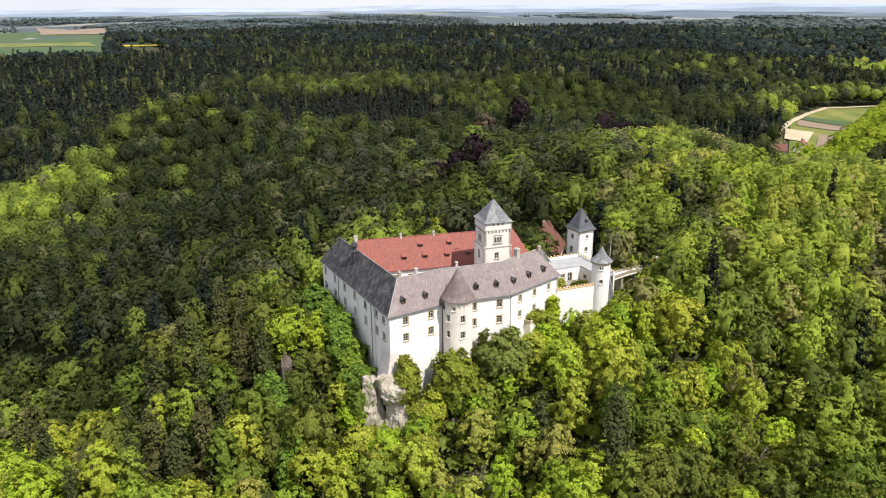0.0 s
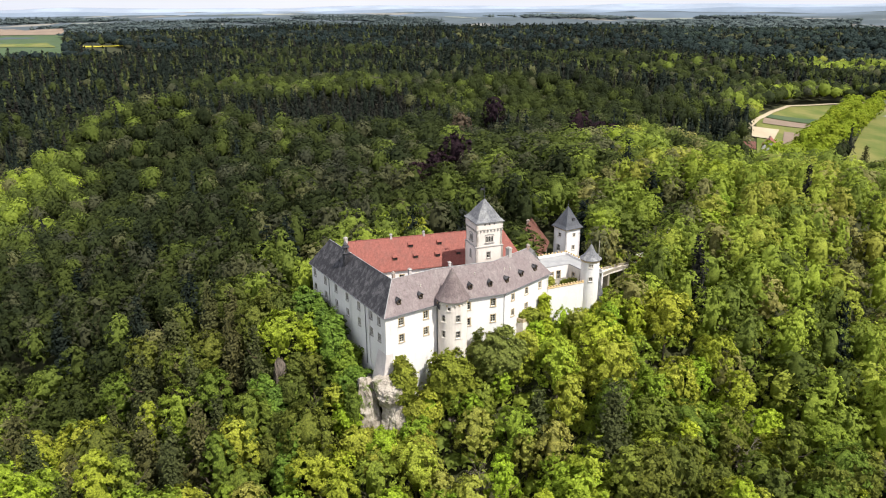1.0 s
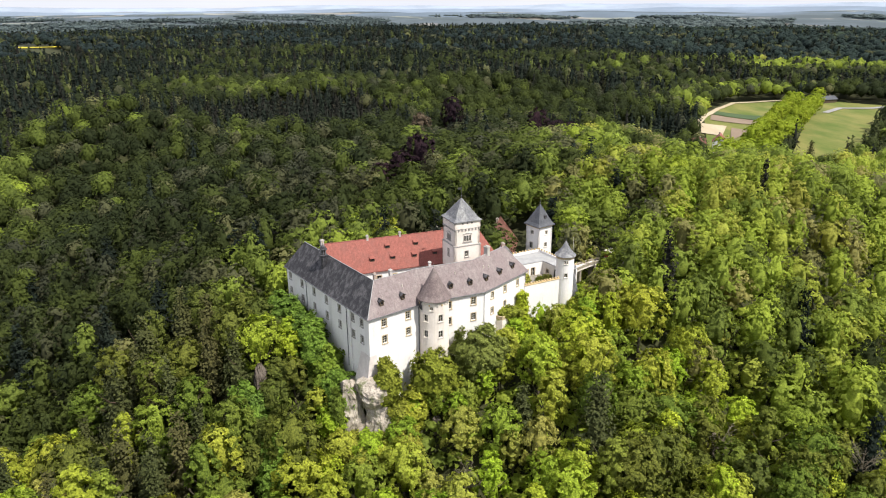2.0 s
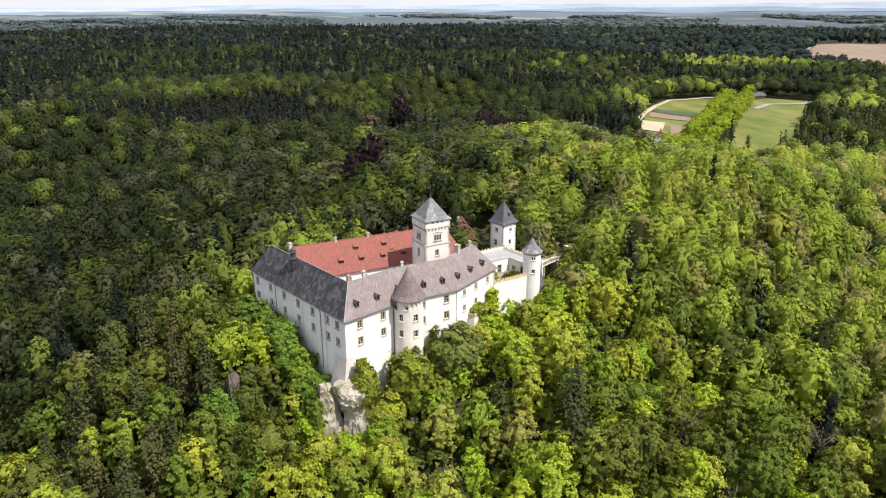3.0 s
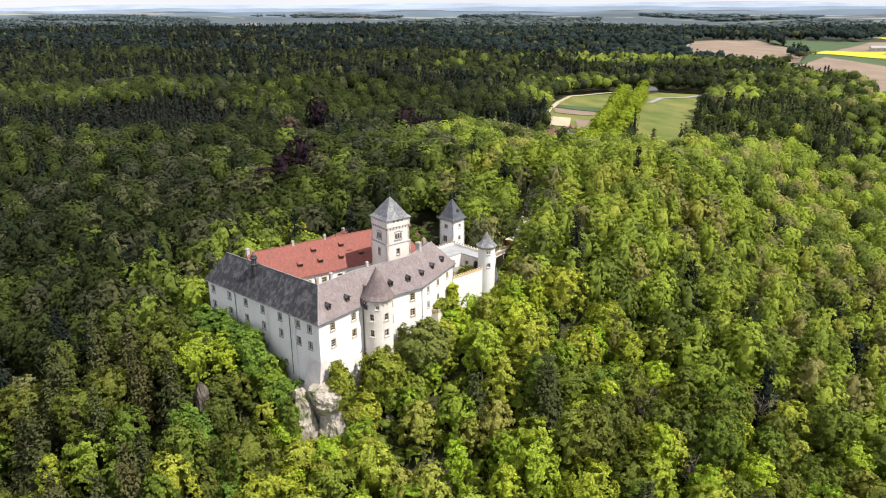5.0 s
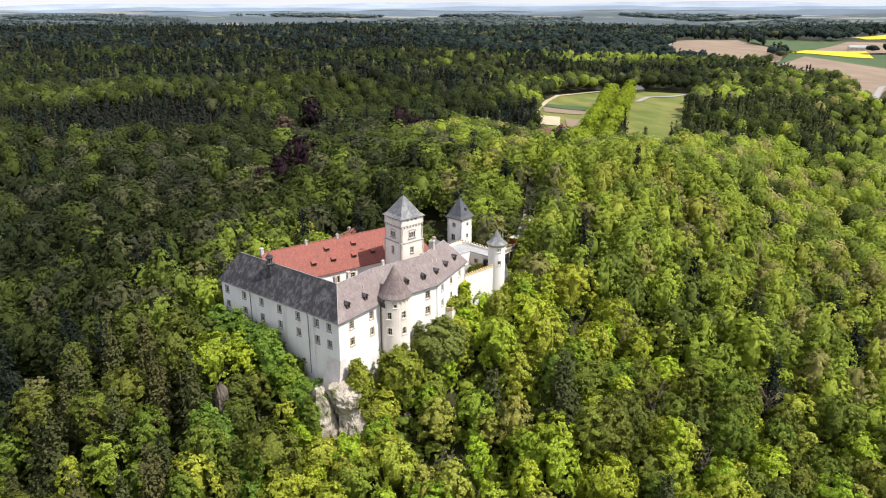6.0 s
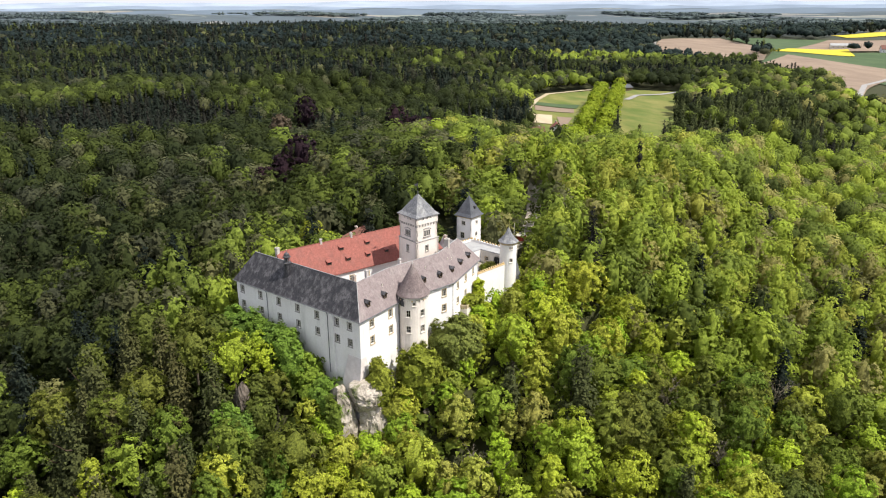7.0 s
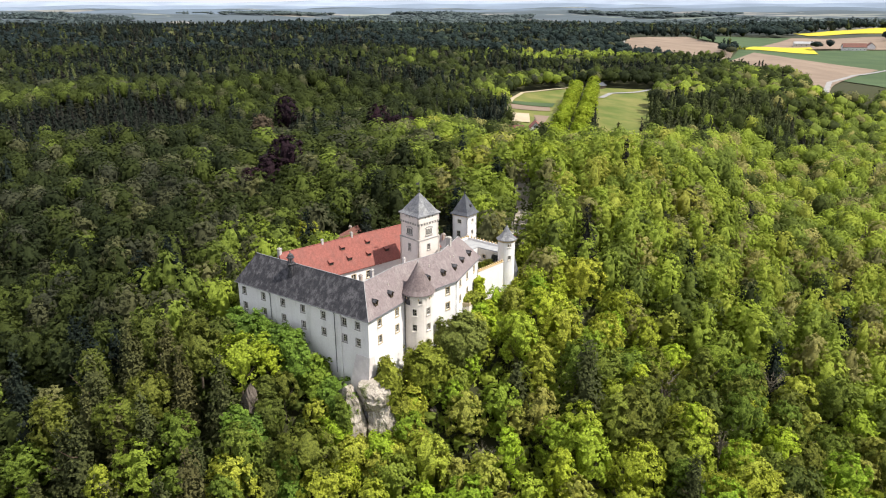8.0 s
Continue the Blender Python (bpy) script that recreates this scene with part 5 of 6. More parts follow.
def scatter(r0, r1, step, r):
    """Jittered plan points in the view's fan between two distances."""
    n = int(2 * r1 / step)
    i, j = np.meshgrid(np.arange(-n // 2, n // 2), np.arange(0, n))
    x = (i + 0.5 * (j % 2) + r.uniform(-0.36, 0.36, i.shape)) * step - 25
    y = (j * 0.87 + r.uniform(-0.36, 0.36, i.shape)) * step + 5
    x, y = x.ravel(), y.ravel()
    d = np.hypot(x + 25, y - 5)
    a = np.degrees(np.arctan2(x + 25, y - 5))
    ok = (d >= r0) & (d < r1) & (a > -38) & (a < 63)
    ok &= ~inside(x, y, CASTLE)
    for c in CLEAR:
        ok &= ~inside(x, y, c)
    return x[ok], y[ok]


def species(x, y, r):
    """The mix of kinds over the land, conifer stands behind; cloud shade and sunlit zones are painted into the tints.
    """
    n = len(x)
    u = r.uniform(0, 1, n)
    stand = 0.5 + 0.28 * np.sin(x * 0.017 + 1.9 * np.sin(y * 0.011)) + 0.26 * np.sin(y * 0.034 + 1.3 * np.sin(x * 0.013) + 0.9) + 0.06 * r.normal(0, 1, n)
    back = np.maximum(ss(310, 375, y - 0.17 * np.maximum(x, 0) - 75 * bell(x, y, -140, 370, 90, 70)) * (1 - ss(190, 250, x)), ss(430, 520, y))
    hill = np.maximum(bell(x, y, -200, 345, 45, 75), bell(x, y, -162, 400, 48, 20))
    right = ss(60, 130, x) * (1 - ss(330, 420, y))
    ridge = bell(x, y, 115, 270, 45, 70)
    larch = ss(0.35, 0.6, bell(x, y, -40, 432, 58, 74) + 0.1 * r.normal(0, 1, n))
    pines = ss(0.3, 0.6, bell(x, y, 300, 350, 95, 78) + 0.08 * r.normal(0, 1, n))
    fir = 0.03 * (1 - 0.8 * right) + 0.04 * (1 - ss(140, 170, y)) + 0.34 * bell(x, y, -64, 148, 26, 34) + 0.82 * back * ss(0.48, 0.68, stand) + 0.4 * ss(560, 720, y) + 0.97 * larch + 0.82 * pines + 0.62 * ss(0.2, 0.5, bell(x, y, -290, 640, 150, 190))
    fir = fir * (1 - 0.6 * ss(300, 420, x) * ss(560, 640, y))
    # dark: zones where cloud shade is painted as lower leaf tints
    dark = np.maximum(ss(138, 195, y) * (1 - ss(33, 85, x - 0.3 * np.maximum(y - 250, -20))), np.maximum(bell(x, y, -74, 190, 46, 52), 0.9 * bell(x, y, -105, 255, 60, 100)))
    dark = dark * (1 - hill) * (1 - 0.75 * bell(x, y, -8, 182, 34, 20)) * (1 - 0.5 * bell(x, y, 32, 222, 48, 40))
    olive = (0.15 + 0.08 * right + 0.25 * bell(x, y, -40, 260, 60, 70) - 0.1 * ridge - 0.08 * back) * (1 - 0.7 * hill) * (1 - pines)
    k = np.where(u < fir, 3, np.where(u < fir + olive, 2, np.where(u < fir + olive + 0.2, 1, 0)))
    drift = 0.08 * wavy(x, y, 3.1) + 0.06 * wavy(y, x, 7.3)
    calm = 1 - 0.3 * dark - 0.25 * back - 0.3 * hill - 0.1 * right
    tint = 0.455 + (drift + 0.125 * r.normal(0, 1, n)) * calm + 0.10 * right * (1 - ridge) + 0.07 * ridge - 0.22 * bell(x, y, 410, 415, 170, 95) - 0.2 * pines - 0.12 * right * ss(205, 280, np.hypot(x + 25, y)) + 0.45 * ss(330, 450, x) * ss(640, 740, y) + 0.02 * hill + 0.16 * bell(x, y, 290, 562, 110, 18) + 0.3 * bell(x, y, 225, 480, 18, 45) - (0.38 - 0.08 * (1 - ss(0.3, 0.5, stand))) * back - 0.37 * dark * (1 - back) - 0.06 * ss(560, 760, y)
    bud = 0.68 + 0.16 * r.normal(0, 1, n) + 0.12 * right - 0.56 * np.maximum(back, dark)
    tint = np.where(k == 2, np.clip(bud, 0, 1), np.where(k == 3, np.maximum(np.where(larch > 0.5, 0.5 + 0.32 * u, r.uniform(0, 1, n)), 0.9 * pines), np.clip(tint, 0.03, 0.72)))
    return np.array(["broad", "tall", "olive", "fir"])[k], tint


def joined_woods(name, x, y, kinds, tints, shapes, r, label, mats):
    """Woods that nobody could count, as one mesh for each sort of foliage."""
    zz = land(x, y)
    for sort, mat in mats.items():
        vs, fs, ns, ts, n = [], [], [], [], 0
        for px, py, pz, k, t in zip(x, y, zz, kinds, tints):
            if {"fir": "fir", "olive": "bud"}.get(str(k), "leaf") != sort:
                continue
            v, f, o = shapes[k][r.integers(len(shapes[k]))]
            a, s, sz = r.uniform(0, 6.28), r.uniform(0.8, 1.22), r.uniform(0.82, 1.16)
            old = 0.36 * math.exp(-((px - 50) / 85) ** 2 - ((py - 285) / 100) ** 2)          # the old park trees are larger
            s, sz = s * (1 + 1.1 * old), sz * (1 + 0.5 * old)
            s *= 1.25 if k == "fir" and r.uniform() < 0.6 else 1.0
            sz *= 1 - 0.62 * math.exp(-((px - 158) / 30) ** 2 - ((py - 318) / 42) ** 2)          # trees lowered here so the camera sees the meadow and farmhouse
            c, q = math.cos(a) * s, math.sin(a) * s
            vs.append(np.stack([v[:, 0] * c - v[:, 1] * q + px, v[:, 0] * q + v[:, 1] * c + py, v[:, 2] * sz + pz - 0.5], 1))
            ns.append(np.stack([o[:, 0] * c - o[:, 1] * q, o[:, 0] * q + o[:, 1] * c, o[:, 2]], 1))
            fs.append(f + n)
            ts.append(np.full(len(v), t))
            n += len(v)
        if vs:
            me = raw_mesh(name, np.concatenate(vs), np.concatenate(fs), np.concatenate(ns), mat, np.concatenate(ts))
            tagged(link(name, me, None), label[sort], name, kind="stuff")


LABELS = {"broad": ("broadleaf_tree", "full-crowned broadleaf tree in fresh spring leaf", "broadleaf trees"),
          "tall": ("slender_tree", "tall slender broadleaf tree in fresh spring leaf", "broadleaf trees"),
          "olive": ("budding_tree", "olive-brown broadleaf tree just coming into leaf", "budding trees"),
          "fir": ("conifer_tree", "dark green conifer with a ragged pointed crown", "conifers"),
          "bare": ("bare_tree", "leafless grey-brown tree with fine twigs", "bare trees")}


RECOLOURED = {}


def plant(kind, x, y, r, s=1.0, variant=None, mat=None, name=None, label=None, sink=0.3, z=None):
    crown_me, trunk_me, h, q = KINDS[kind][r.integers(len(KINDS[kind])) if variant is None else variant]
    nm, lb, gr = LABELS[kind]
    ob = thing(name or nm, label or lb, "tree", gr, at=(x, y, (float(land(x, y)) if z is None else z) - sink))
    ob.rotation_euler = (0, 0, r.uniform(0, 6.28))
    ob.scale = (s * r.uniform(0.9, 1.1), s * r.uniform(0.9, 1.1), s * r.uniform(0.88, 1.1))
    link("trunk", trunk_me, None, ob)
    c = link("crown", crown_me, None, ob)
    if mat is not None:
        key = crown_me.name + mat.name
        if key not in RECOLOURED:
            RECOLOURED[key] = crown_me.copy()
            RECOLOURED[key].materials.clear()
            RECOLOURED[key].materials.append(mat)
        c.data = RECOLOURED[key]
    return ob


NEAR_R, MID_R, FAR_R, FARTHER_R, LAST_R = 157, 262, 520, 900, 1650
pr = np.random.default_rng(5)
x, y = scatter(66, NEAR_R, 7.3, pr)
kinds, tints = species(x, y, pr)
for px, py, k in zip(x, y, kinds):
    if pr.uniform() < 0.02 and math.hypot(px + 33, py - 128) > 16:
        k = "bare"
    # trees in the shaded zones take the darker, shade-painted leaves
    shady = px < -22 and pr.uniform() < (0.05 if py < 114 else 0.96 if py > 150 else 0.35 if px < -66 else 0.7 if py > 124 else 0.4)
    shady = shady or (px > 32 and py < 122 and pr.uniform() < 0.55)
    if px > 0 and py > 118 and k == "fir" and pr.uniform() < 0.8:
        k = "broad"
    if shady and k == "olive":
        k = "broad"
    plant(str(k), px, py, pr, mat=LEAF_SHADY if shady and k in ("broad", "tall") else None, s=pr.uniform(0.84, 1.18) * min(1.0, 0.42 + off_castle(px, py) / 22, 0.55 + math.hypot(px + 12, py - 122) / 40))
# undergrowth that closes the gaps between the trunks; sunlit east painted lighter
x, y = scatter(66, 205, 4.2, pr)
low_growth = [far_crown(pr, "broad", 3.6, 2.6, 30, 0.6) for _ in range(4)]
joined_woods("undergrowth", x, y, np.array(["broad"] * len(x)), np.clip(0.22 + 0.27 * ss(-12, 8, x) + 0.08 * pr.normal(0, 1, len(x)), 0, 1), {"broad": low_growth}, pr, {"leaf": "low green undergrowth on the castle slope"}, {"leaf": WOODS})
x, y = scatter(NEAR_R, MID_R, 7.9, pr)
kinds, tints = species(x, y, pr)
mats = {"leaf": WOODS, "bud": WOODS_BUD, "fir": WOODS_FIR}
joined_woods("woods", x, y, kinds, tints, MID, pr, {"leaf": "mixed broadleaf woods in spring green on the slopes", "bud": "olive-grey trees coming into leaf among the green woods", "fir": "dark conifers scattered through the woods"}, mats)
x, y = scatter(MID_R, FAR_R, 8.4, pr)
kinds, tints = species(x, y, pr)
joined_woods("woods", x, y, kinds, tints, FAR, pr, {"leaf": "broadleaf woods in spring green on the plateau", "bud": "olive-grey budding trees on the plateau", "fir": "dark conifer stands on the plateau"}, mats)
x, y = scatter(FAR_R, FARTHER_R, 8.8, pr)
kinds, tints = species(x, y, pr)
joined_woods("woods", x, y, kinds, tints, FARTHER, pr, {"leaf": "broadleaf woods far back on the plateau", "bud": "grey budding trees far back on the plateau", "fir": "dark conifer stands far back on the plateau"}, mats)
x, y = scatter(FARTHER_R, LAST_R, 16.0, pr)
kinds, tints = species(x, y, pr)
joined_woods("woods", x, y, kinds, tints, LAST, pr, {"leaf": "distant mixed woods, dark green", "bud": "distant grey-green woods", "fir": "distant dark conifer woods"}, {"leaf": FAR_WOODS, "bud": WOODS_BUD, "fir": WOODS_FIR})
# scattered woods beyond, out to the hills, in haze-painted blue-grey
x, y = scatter(LAST_R, 3150, 27.0, pr)
keep = np.sin(x * 0.0052 + 2 * np.sin(y * 0.0031)) * np.cos(y * 0.0074 + 1.5 * np.sin(x * 0.0023)) > -0.6 + 1.1 * ss(1750, 2400, np.hypot(x, y))
x, y = x[keep], y[keep]
kinds, tints = species(x, y, pr)
wide = {k: [(v * np.array([2.2, 2.2, 0.7]), f, o) for v, f, o in LAST[k]] for k in LAST}
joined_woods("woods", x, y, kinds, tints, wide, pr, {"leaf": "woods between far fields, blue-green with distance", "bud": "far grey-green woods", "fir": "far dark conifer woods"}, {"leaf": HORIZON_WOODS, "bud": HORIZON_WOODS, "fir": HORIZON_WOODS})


# ---- rocks, ivy and shrubs at the castle's foot ----
def crag(x, y, z0, z1, rx, ry, seed, label, top=0.7, mat=None):
    """A weathered limestone crag: a cracked, tapering block with ledges."""
    r = np.random.default_rng(seed)
    hz = (z1 - z0) / 2
    planes = []
    for k in range(26):
        n = Vector(r.normal(0, 1, 3) * np.array([1, 1, 0.45])).normalized()
        planes.append((n, float(r.uniform(0.62, 0.92)) * Vector((n.x * rx, n.y * ry, n.z * hz)).length))
    bm = bmesh.new()
    bmesh.ops.create_icosphere(bm, subdivisions=5, radius=1)
    for v in bm.verts:
        c = v.co * (1 + 0.6 * (1 / max(abs(v.co.x), abs(v.co.y), abs(v.co.z)) - 1))
        q = Vector((c.x * rx, c.y * ry, c.z * hz))
        for n, d in planes:
            over = q.dot(n) - d
            if over > 0:
                q -= n * over
        taper = 1 - (1 - top) * (q.z / hz * 0.5 + 0.5)
        d = 0.30 * noise.fractal(q * 0.5 + Vector((seed * 7.0, seed, 0)), 1.0, 2.0, 6) + 0.22 * noise.fractal(q * 1.5 + Vector((seed, 0, seed)), 0.8, 2.1, 5)
        bed = 0.10 * math.sin(q.z * 3.3 + seed + 2.0 * noise.noise(q * 0.4))
        cleft = -0.3 * max(0.0, 1 - abs(noise.noise(Vector((q.x * 0.16, q.y * 0.16, seed + q.z * 0.06)))) * 14)
        w = Vector((q.x, q.y, 0)).normalized() * (d + bed + cleft)
        v.co = Vector((q.x * taper, q.y * taper, q.z)) + w + Vector((0, 0, 0.3 * d))
    ob = part("rock", bm, mat or CRAG, None, label)
    ob.location = (x, y, (z0 + z1) / 2)
    return tagged(ob, category="rock", group="limestone crags")


crag(-14.8, 126.6, -12, 11.6, 4.4, 4.2, 3, "tall pale limestone crag split by a cleft")
crag(-9.0, 125.2, -12, 6.4, 5.4, 4.0, 5, "pale limestone crag below the corner buttress")
crag(-9.8, 125.2, 3.0, 10.4, 5.0, 4.0, 9, "jutting limestone block under the castle wall", 0.8)
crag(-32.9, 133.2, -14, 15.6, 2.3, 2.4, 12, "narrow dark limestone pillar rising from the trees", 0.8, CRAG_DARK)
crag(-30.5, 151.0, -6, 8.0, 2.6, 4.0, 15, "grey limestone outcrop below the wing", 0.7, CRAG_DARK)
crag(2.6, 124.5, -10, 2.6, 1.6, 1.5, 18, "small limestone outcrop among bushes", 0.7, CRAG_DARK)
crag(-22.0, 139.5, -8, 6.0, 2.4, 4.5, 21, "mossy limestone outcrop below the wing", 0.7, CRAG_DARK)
crag(-1.0, 131.5, -10, 4.0, 9.5, 2.4, 25, "limestone footing under the castle wall", 0.85)


def ivy_mass(name, x, y, z, rx, ry, rz, seed, clumps, mat, label, category="bush", squeeze=0.0, per=24, size=0.34):
    """A dense mound of small leaves over a woody core."""
    r = np.random.default_rng(seed)
    d = r.normal(0, 1, (clumps, 3))
    d[:, 2] = np.abs(d[:, 2]) * np.where(r.uniform(size=clumps) < 0.75, 1, -1)
    d /= np.linalg.norm(d, axis=1)[:, None]
    bulge = np.array([1 + 0.55 * noise.noise(Vector(q) * 2.4 + Vector((seed, 0, 0))) for q in d])
    narrow = (1 - squeeze * np.clip(d[:, 2], 0, 1))
    cs = d * np.array([rx, ry, rz]) * bulge[:, None] * r.uniform(0.9, 1.06, (clumps, 1))
    cs[:, :2] *= narrow[:, None]
    v, f, o = tufts(cs, d, per, 0.30, size, r)
    ob = thing(name, label, category, "shrubs", at=(x, y, z))
    link("foliage", raw_mesh("foliage", v, f, o, mat), None, ob)
    cv, cf, co = lump(1, 1, (0, 0, 0), seed, ICO1, 0.12)
    cv = cv * np.array([rx, ry, rz]) * 0.82
    cv[:, :2] *= (1 - squeeze * np.clip(cv[:, 2:] / rz, 0, 1))
    link("core", raw_mesh("core", cv, cf, co, mat), None, ob)
    link("stem", trunk_mesh(r, rz, 0.3, BARK, 4, "stem"), None, ob).location = (0, 0, -rz)
    return ob


ivy_mass("ivy_bush", -7.4, 125.6, 8.0, 2.7, 2.4, 4.6, 2, 260, LEAF_IVY, "dense ivy-clad bush against the white wall", squeeze=0.35)
ivy_mass("ivy_bush", -7.9, 125.3, 12.6, 0.8, 0.8, 2.0, 22, 40, LEAF_IVY, "pointed ivy shoot on top of a bush", squeeze=0.5)
ivy_mass("ivy_bush", -5.4, 124.2, 2.0, 1.8, 1.8, 3.0, 4, 170, LEAF_IVY, "ivy-clad bush on the crag")
ivy_mass("ivy_bush", 2.4, 128.0, 7.0, 4.7, 3.6, 6.0, 6, 520, LEAF_IVY, "large rounded ivy-covered bush below the round tower", squeeze=0.15)
ivy_mass("holly_bush", 12.4, 131.6, 10.2, 5.6, 4.2, 5.8, 8, 560, leaves("holly_leaves", [(0.0, (0.21, 0.245, 0.065)), (1.0, (0.23, 0.265, 0.07))], "object"), "large dark green shrub below the castle windows")
ivy_mass("climbing_ivy", 24.3, 145.4, 13.2, 1.1, 0.9, 4.9, 10, 170, LEAF, "bright green ivy climbing the white wall", "climber", squeeze=0.25)
ivy_mass("climbing_ivy", 22.4, 143.6, 11.2, 0.9, 0.8, 3.4, 11, 90, LEAF_IVY, "ivy climbing below the castle window", "climber", squeeze=0.3)
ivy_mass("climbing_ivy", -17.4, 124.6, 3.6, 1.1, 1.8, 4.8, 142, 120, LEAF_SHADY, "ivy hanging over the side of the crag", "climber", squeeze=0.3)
ivy_mass("climbing_ivy", -8.4, 121.8, -2.2, 2.2, 1.0, 2.2, 143, 110, LEAF_OLIVE, "yellowish ivy creeping up the pale rock", "climber", squeeze=0.4)
for k, (x_, y_, z_) in enumerate(((-17.2, 121.6, -2.5), (-15.0, 122.4, -3.6), (-11.6, 121.2, -2.8), (-13.0, 119.8, -5.5), (-8.6, 119.6, -4.5), (-4.2, 120.6, -2.0), (-18.6, 125.2, 1.0))):
    ivy_mass("shrub", x_, y_, z_, 2.6, 2.5, 3.4, 130 + k, 170, LEAF_IVY if k % 2 else LEAF, "green shrub at the foot of the crag")
for k, (x_, y_, top) in enumerate(((-33.4, 129.6, 6.5), (-30.2, 130.2, 9.0), (-36.2, 131.0, 7.5), (-29.6, 134.0, 11.0), (-34.5, 127.4, 4.5), (-32.2, 124.0, 3.0), (-29.6, 120.6, 1.5), (-33.6, 119.6, 0.0), (-30.2, 116.2, -1.5), (-35.4, 123.2, 2.0))):
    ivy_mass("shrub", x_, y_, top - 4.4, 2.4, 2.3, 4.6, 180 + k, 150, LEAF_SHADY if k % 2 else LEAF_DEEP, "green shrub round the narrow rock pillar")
sr = np.random.default_rng(31)
for s in np.linspace(4.2, 34, 12):
    p = Vector(W0) + west_way * float(s) - west_in * float(sr.uniform(3.0, 4.6))
    top = 9.6 + 7.3 * float(ss(6, 20, s)) + float(sr.uniform(-0.8, 0.8))
    ivy_mass("shrub", p.x, p.y, top - 4.2, 3.0, 3.0, 4.2, int(40 + s), 190, LEAF_DEEP, "deep green shrub growing against the castle wing")
for x_, y_, top in ((19.0, 138.0, 12.5), (27.5, 143.5, 12.0), (31.0, 146.0, 12.5), (35.0, 147.0, 13.2), (38.8, 149.4, 14.5), (41.5, 153.0, 14.5), (42.0, 158.5, 13.0), (16.0, 133.0, 11.0), (22.0, 139.0, 11.5), (8.0, 126.5, 7.0), (-2.5, 125.5, 5.5)):
    ivy_mass("shrub", x_, y_, top - 4.0, 2.8, 2.6, 4.2, int(70 + top * 3 + x_), 170, LEAF, "green shrub below the castle wall")


# ---- small works round the castle ----
def balcony_garden():
    ob = thing("terrace_garden", "small walled garden terrace against the castle wall", "terrace", "castle buildings")
    place, length, d = straight(P2, J)
    q = lambda s, dep, z: place(s, dep, z)
    c = [q(4.6, 0, 0), q(4.8, -1.6, 0), q(9.6, -2.2, 0), q(11.6, 0, 0)]
    part("base", solid([(p.x, p.y, 14.6) for p in c] + [(p.x, p.y, 2.0) for p in c], [(0, 1, 2, 3), (7, 6, 5, 4), (0, 4, 5, 1), (1, 5, 6, 2), (2, 6, 7, 3), (3, 7, 4, 0)]), WARM_PLASTER, ob)
    for a, b in ((c[0], c[1]), (c[1], c[2]), (c[2], c[3])):
        pl, ln, dd = straight(a[:2], b[:2])
        part("parapet", wall_sheet(pl, ln, 14.6, 15.4, 0.25, []), SANDSTONE, ob)
    for s in (5.6, 8.6, 10.2):
        p = q(s, -1.1, 14.6)
        part("post", box(facing(p, d), 0.3, 0.3, 1.5, 0.03), SANDSTONE, ob)
    return ob


balcony_garden()
pl_, ln_, d_ = straight(P2, J)
p_ = pl_(7.6, -1.0, 15.2)
ivy_mass("garden_shrub", p_.x, p_.y, 15.1, 2.7, 1.3, 1.2, 91, 150, LEAF_IVY, "low green shrubs on the garden terrace")
p_ = pl_(8.0, -2.9, 11.5)
ivy_mass("shrub", p_.x, p_.y, 10.8, 2.6, 1.5, 3.4, 92, 150, LEAF, "green shrub below the garden terrace")
for k, (x_, y_, z_) in enumerate(((26.4, 153.2, 16.9), (27.6, 156.4, 17.4), (31.2, 155.6, 16.9), (33.0, 156.0, 17.1))):
    ivy_mass("potted_shrub", x_, y_, z_, 0.7, 0.7, 0.9, 95 + k, 36, LEAF_OLIVE if k % 2 else LEAF_IVY, "shrub in a planter on the castle terrace")


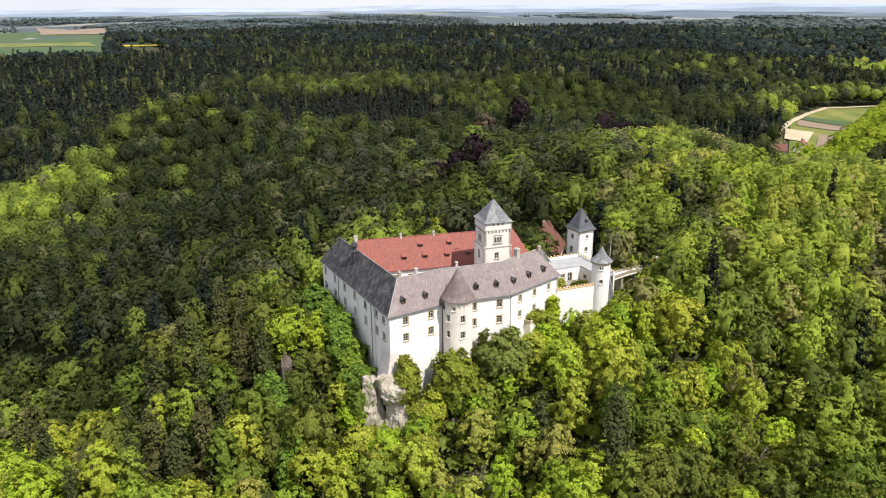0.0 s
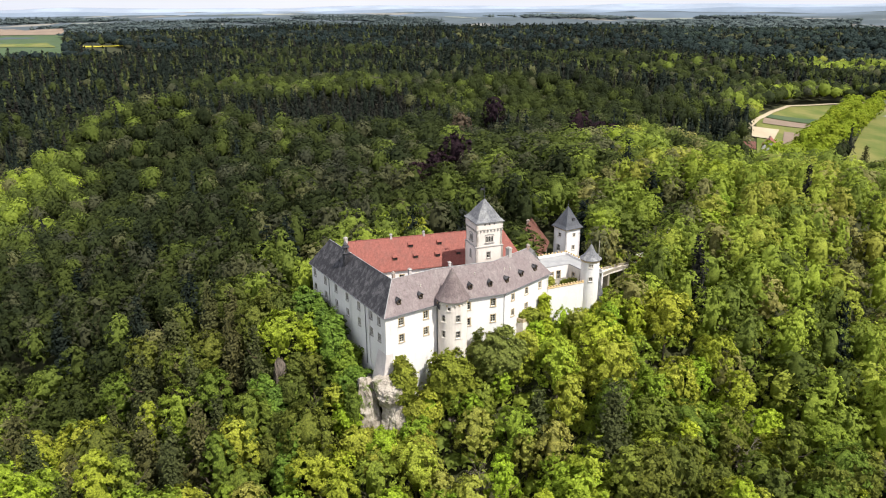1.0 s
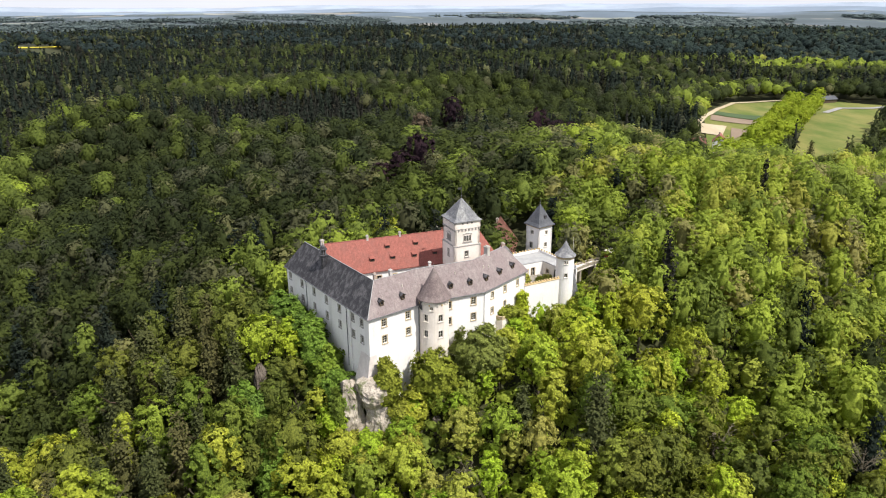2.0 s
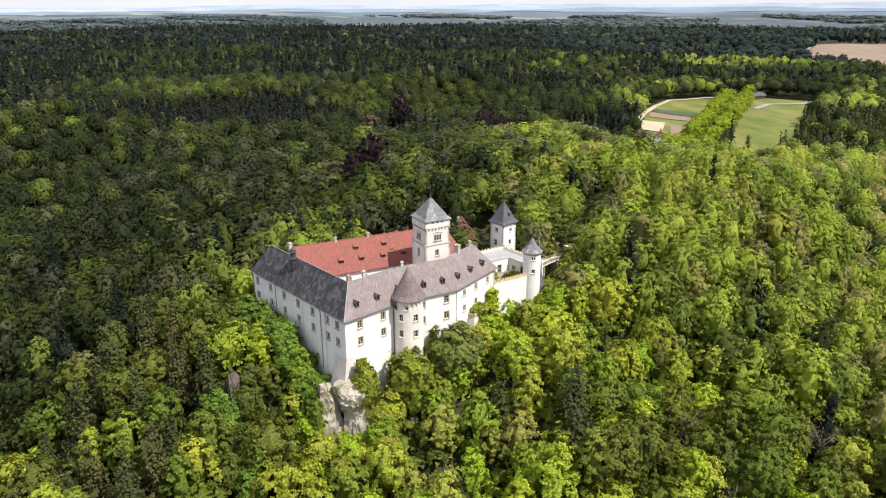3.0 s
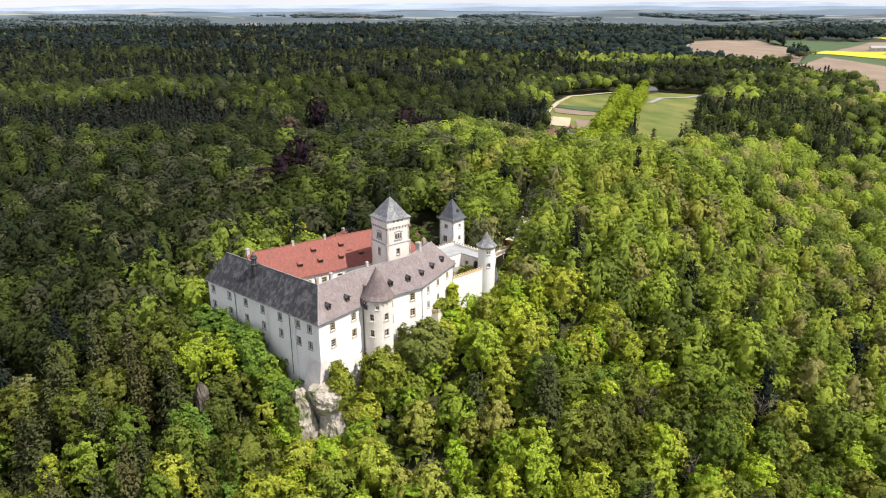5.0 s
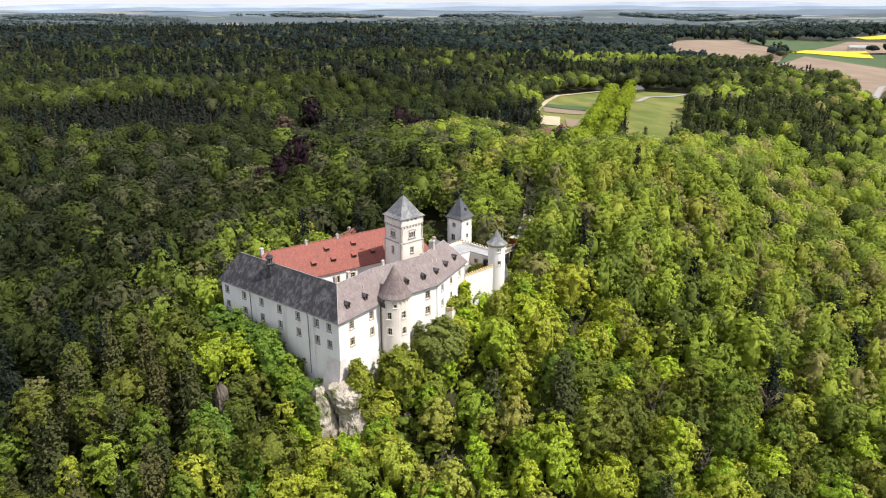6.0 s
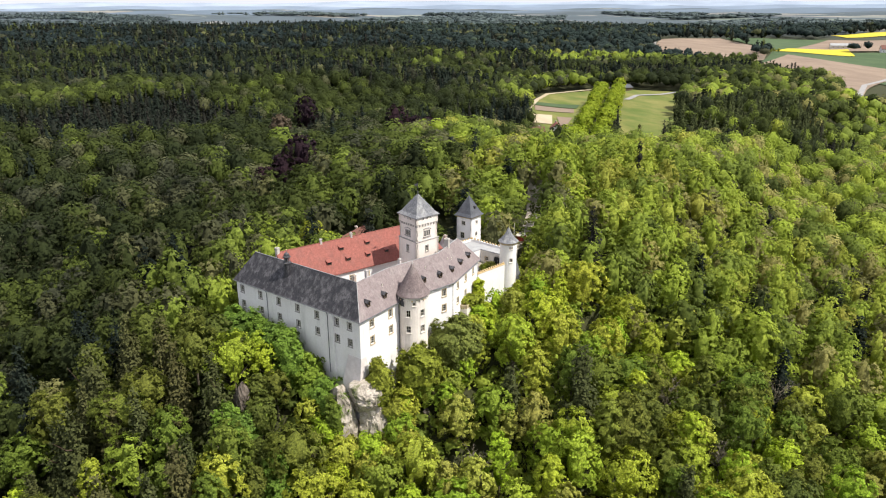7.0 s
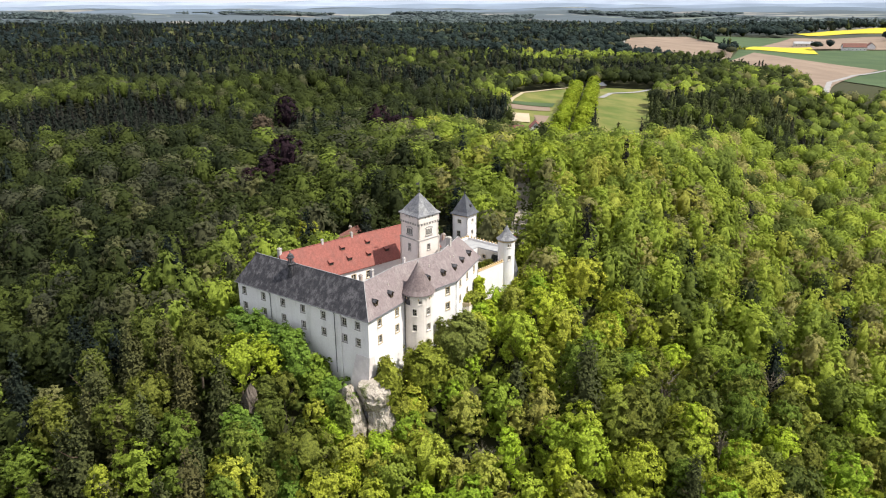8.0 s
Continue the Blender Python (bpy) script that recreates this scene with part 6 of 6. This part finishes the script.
def gabled_house(name, x, y, z, turn, lx, ly, wall, rise, wall_mat, roof_mat, label, windows=3, group=""):
    """A plain gabled house with eaves, windows and a chimney."""
    ob = thing(name, label, "house", group, at=(0, 0, 0))
    m = pose(x, y, z, 0, 0, turn)
    for k, (L, D) in enumerate(((lx, ly), (ly, lx), (lx, ly), (ly, lx))):
        f = m @ pose(0, 0, 0, 0, 0, 90 * k)
        place = lambda s, dep, zz, f=f, L=L, D=D: f @ Vector((s - L / 2, -D / 2 + dep, zz))
        holes = [((i + 0.5) * L / windows, wall * 0.55, 1.0, 1.3) for i in range(windows)] if k % 2 == 0 and windows else []
        part("wall", wall_sheet(place, L, -3.0, wall, 0.3, holes), wall_mat, ob)
        for s, zz, w, h in holes:
            window(ob, f @ Matrix.Translation((s - L / 2, -D / 2, zz)), w, h, GREYSTONE, (1, 0), 0.1)
        if k % 2:
            part("gable", solid([f @ Vector(v) for v in ((-L / 2, -D / 2, wall), (L / 2, -D / 2, wall), (0, -D / 2, wall + rise), (-L / 2, -D / 2 + 0.3, wall), (L / 2, -D / 2 + 0.3, wall), (0, -D / 2 + 0.3, wall + rise))], [(0, 1, 2), (5, 4, 3), (0, 3, 4, 1), (1, 4, 5, 2), (2, 5, 3, 0)]), wall_mat, ob)
    o = 0.5
    k = rise / (ly / 2)
    vs = [(-lx / 2 - o, -ly / 2 - o, wall - o * k + 0.05), (lx / 2 + o, -ly / 2 - o, wall - o * k + 0.05), (lx / 2 + o, 0, wall + rise + 0.05), (-lx / 2 - o, 0, wall + rise + 0.05), (lx / 2 + o, ly / 2 + o, wall - o * k + 0.05), (-lx / 2 - o, ly / 2 + o, wall - o * k + 0.05)]
    vs += [(a, b, c + 0.22) for a, b, c in vs]
    fs = [(0, 1, 2, 3), (3, 2, 4, 5), (6, 9, 8, 7), (9, 11, 10, 8), (0, 6, 7, 1), (4, 10, 11, 5), (1, 7, 8, 2), (2, 8, 10, 4), (0, 3, 9, 6), (3, 5, 11, 9)]
    part("roof", solid([m @ Vector(v) for v in vs], fs), roof_mat, ob)
    c = m @ Vector((lx * 0.22, 0.4, 0))
    chimney(ob, c.x, c.y, z + wall + rise * 0.6, z + wall + rise + 0.9, 0.7, 0.7, turn, BRICKRED)
    return ob


TILE_OLD = tile_roof("old_clay_tile", (0.17, 0.07, 0.055), (0.135, 0.058, 0.045), (0.11, 0.07, 0.05))
gabled_house("gatehouse", 29.5, 200.0, 4.6, 72, 15, 10.5, 6.5, 6.8, OLD_PLASTER, TILE_OLD, "castle outbuilding with a steep old red tile roof", 3)
gabled_house("outbuilding", 9.5, 197.0, 5.0, 40, 11, 8, 6.5, 6.0, OLD_PLASTER, TILE_OLD, "outbuilding with a dark red tile roof among trees", 3)
gabled_house("annex", 23.6, 161.0, 12.0, 100, 3.4, 2.6, 10.2, 2.0, PLASTER, LEAD, "small white annex with a grey gabled roof", 2)
gabled_house("farmhouse", 186.5, 366.0, 4.6, 60, 8.5, 6.5, 3.8, 3.4, PLASTER, TILE_RED, "white farmhouse with a red tile roof by the meadow", 2)
gabled_house("shed", 176.0, 372.0, 3.2, -20, 10, 6, 3.0, 2.8, OLD_PLASTER, TILE_OLD, "low shed with a dark brown tile roof by the farmhouse", 2)
gabled_house("field_barn", 361.0, 530.0, float(land(361, 530)), 10, 14, 8, 3.2, 2.2, WOOD, SLATE_NIGHT, "dark timber field barn with a slate-grey roof at the meadow's end", 0)
gabled_house("farm_building", 868.0, 640.0, 12.0, -42, 28, 12, 6.5, 4.5, PLASTER, TILE_OLD, "long white farm building with a red roof", 6, "farm buildings")
gabled_house("farm_building", 902.0, 640.0, 13.0, 40, 18, 10, 5.5, 4.5, PLASTER, TILE_OLD, "white farm building with a red roof", 4, "farm buildings")
gabled_house("barn", 862.0, 712.0, 15.0, -42, 25, 10, 4.5, 2.5, FRAME, LEAD, "long pale barn with a metal roof", 4, "farm buildings")


def bridge():
    ob = thing("bridge", "narrow stone bridge with low grey-beige parapets to the castle gate", "bridge", "castle buildings")
    a, b = (40.8, 166.0), (59.6, 183.6)
    place, length, d = straight(a, b)
    z = lambda s: 14.6 - 3.8 * (s / length) ** 2
    for s0, s1 in zip(np.linspace(0, length, 9), np.linspace(0, length, 9)[1:]):
        vs = [place(float(s), dep, float(z(s)) - k) for k in (0, 0.5) for s, dep in ((s0, -1.2), (s1, -1.2), (s1, 1.2), (s0, 1.2))]
        part("span", solid(vs, [(0, 1, 2, 3), (7, 6, 5, 4), (0, 4, 5, 1), (1, 5, 6, 2), (2, 6, 7, 3), (3, 7, 4, 0)]), WARM_PLASTER, ob)
        for side in (-1.2, 0.95):
            vs = [place(float(s), dep + side, float(z(s)) + k) for k in (-0.1, 0.65) for s, dep in ((s0, 0), (s1, 0), (s1, 0.25), (s0, 0.25))]
            part("parapet", solid(vs, [(3, 2, 1, 0), (4, 5, 6, 7), (0, 1, 5, 4), (1, 2, 6, 5), (2, 3, 7, 6), (3, 0, 4, 7)]), BRIDGESTONE, ob)
    for s in (6.0, 14.0, 22.0):
        part("pier", box(facing(place(s, 0, -2.0), d), 0.9, 1.8, float(z(s)) + 1.6, 0.05), BRIDGESTONE, ob)
    return ob


bridge()
for k, (x_, y_, top) in enumerate(((44.2, 163.6, 11.5), (47.6, 167.2, 11.2), (51.0, 170.6, 10.4), (55.0, 174.5, 9.6), (43.6, 159.5, 11.0))):
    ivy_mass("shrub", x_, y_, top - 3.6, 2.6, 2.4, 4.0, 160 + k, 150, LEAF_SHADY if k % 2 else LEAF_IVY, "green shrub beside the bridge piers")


def kiosk(x, y, z):
    ob = thing("kiosk", "small red kiosk with a white roof by the drive", "kiosk")
    m = pose(x, y, z, 0, 0, 35)
    part("body", box(m, 3.0, 2.2, 2.0, 0.03), rough_mat("red_board", (0.5, 0.08, 0.06), (0.42, 0.07, 0.05)), ob)
    part("roof", box(m @ Matrix.Translation((0, 0, 2.0)), 3.5, 2.7, 0.3, 0.08), FRAME, ob)
    part("counter", box(m @ Matrix.Translation((0, -1.25, 0.9)), 2.4, 0.4, 0.1, 0.02), WOOD, ob)


kiosk(61.5, 190.0, float(land(61.5, 190)))


# ---- single trees farther off ----
qr = np.random.default_rng(77)
for x_, y_, s_ in ((50, 164, 0.62), (54, 170, 0.7), (47, 158, 0.55), (72, 181, 0.75), (77, 186, 0.9), (81, 192, 1.0), (85, 200, 1.05), (87, 210, 1.1), (92, 218, 1.1), (97, 226, 1.1), (101, 234, 1.1)):
    plant("broad", x_, y_, qr, s_)
for x_, y_ in ((-2, 183), (-7, 187), (-4, 190)):
    plant("broad", x_, y_, qr, 0.9)
plant("broad", 1, 345, qr, 0.6, mat=leaves("blossom", [(0.0, (0.50, 0.50, 0.40)), (1.0, (0.56, 0.55, 0.45))], "object"), name="blossoming_tree", label="small tree covered in white blossom", z=float(land(1, 345)) + 3)
plant("olive", 21, 352, qr, 1.3, mat=leaves("tan_buds", [(0.0, (0.15, 0.115, 0.085)), (1.0, (0.17, 0.13, 0.09))], "object"), name="budding_tree", label="wide tan-pink tree just breaking bud")
plant("fir", 204, 312, qr, 0.95)
for x_, y_, s_ in BEECHES:
    beech = plant("broad", x_, y_, qr, s_, mat=LEAF_COPPER, name="copper_beech", label="copper beech with a dark purple crown")
    beech.scale.z *= 0.92
for k in range(30):
    a = Vector((168, 312)).lerp(Vector((323, 498)), k / 29)
    for side in (-6.6, 6.6):
        n = Vector((0.768, -0.64)) * side
        lime = plant("broad", a.x + n.x + float(qr.uniform(-0.7, 0.7)), a.y + n.y + float(qr.uniform(-0.7, 0.7)), qr, float(qr.uniform(1.12, 1.25)), mat=LEAF_LIME, label="avenue lime tree with a rounded bright green crown", name="lime_tree")
        lime.scale = (lime.scale.x * 0.98, lime.scale.y * 0.98, lime.scale.z * 0.8)
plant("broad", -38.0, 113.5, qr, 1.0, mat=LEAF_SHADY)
for x_, y_ in ((716, 704), (727, 711), (737, 715), (748, 720), (752, 716)):
    plant("olive", x_, y_, qr, 0.45, label="low budding tree in a field hedge")
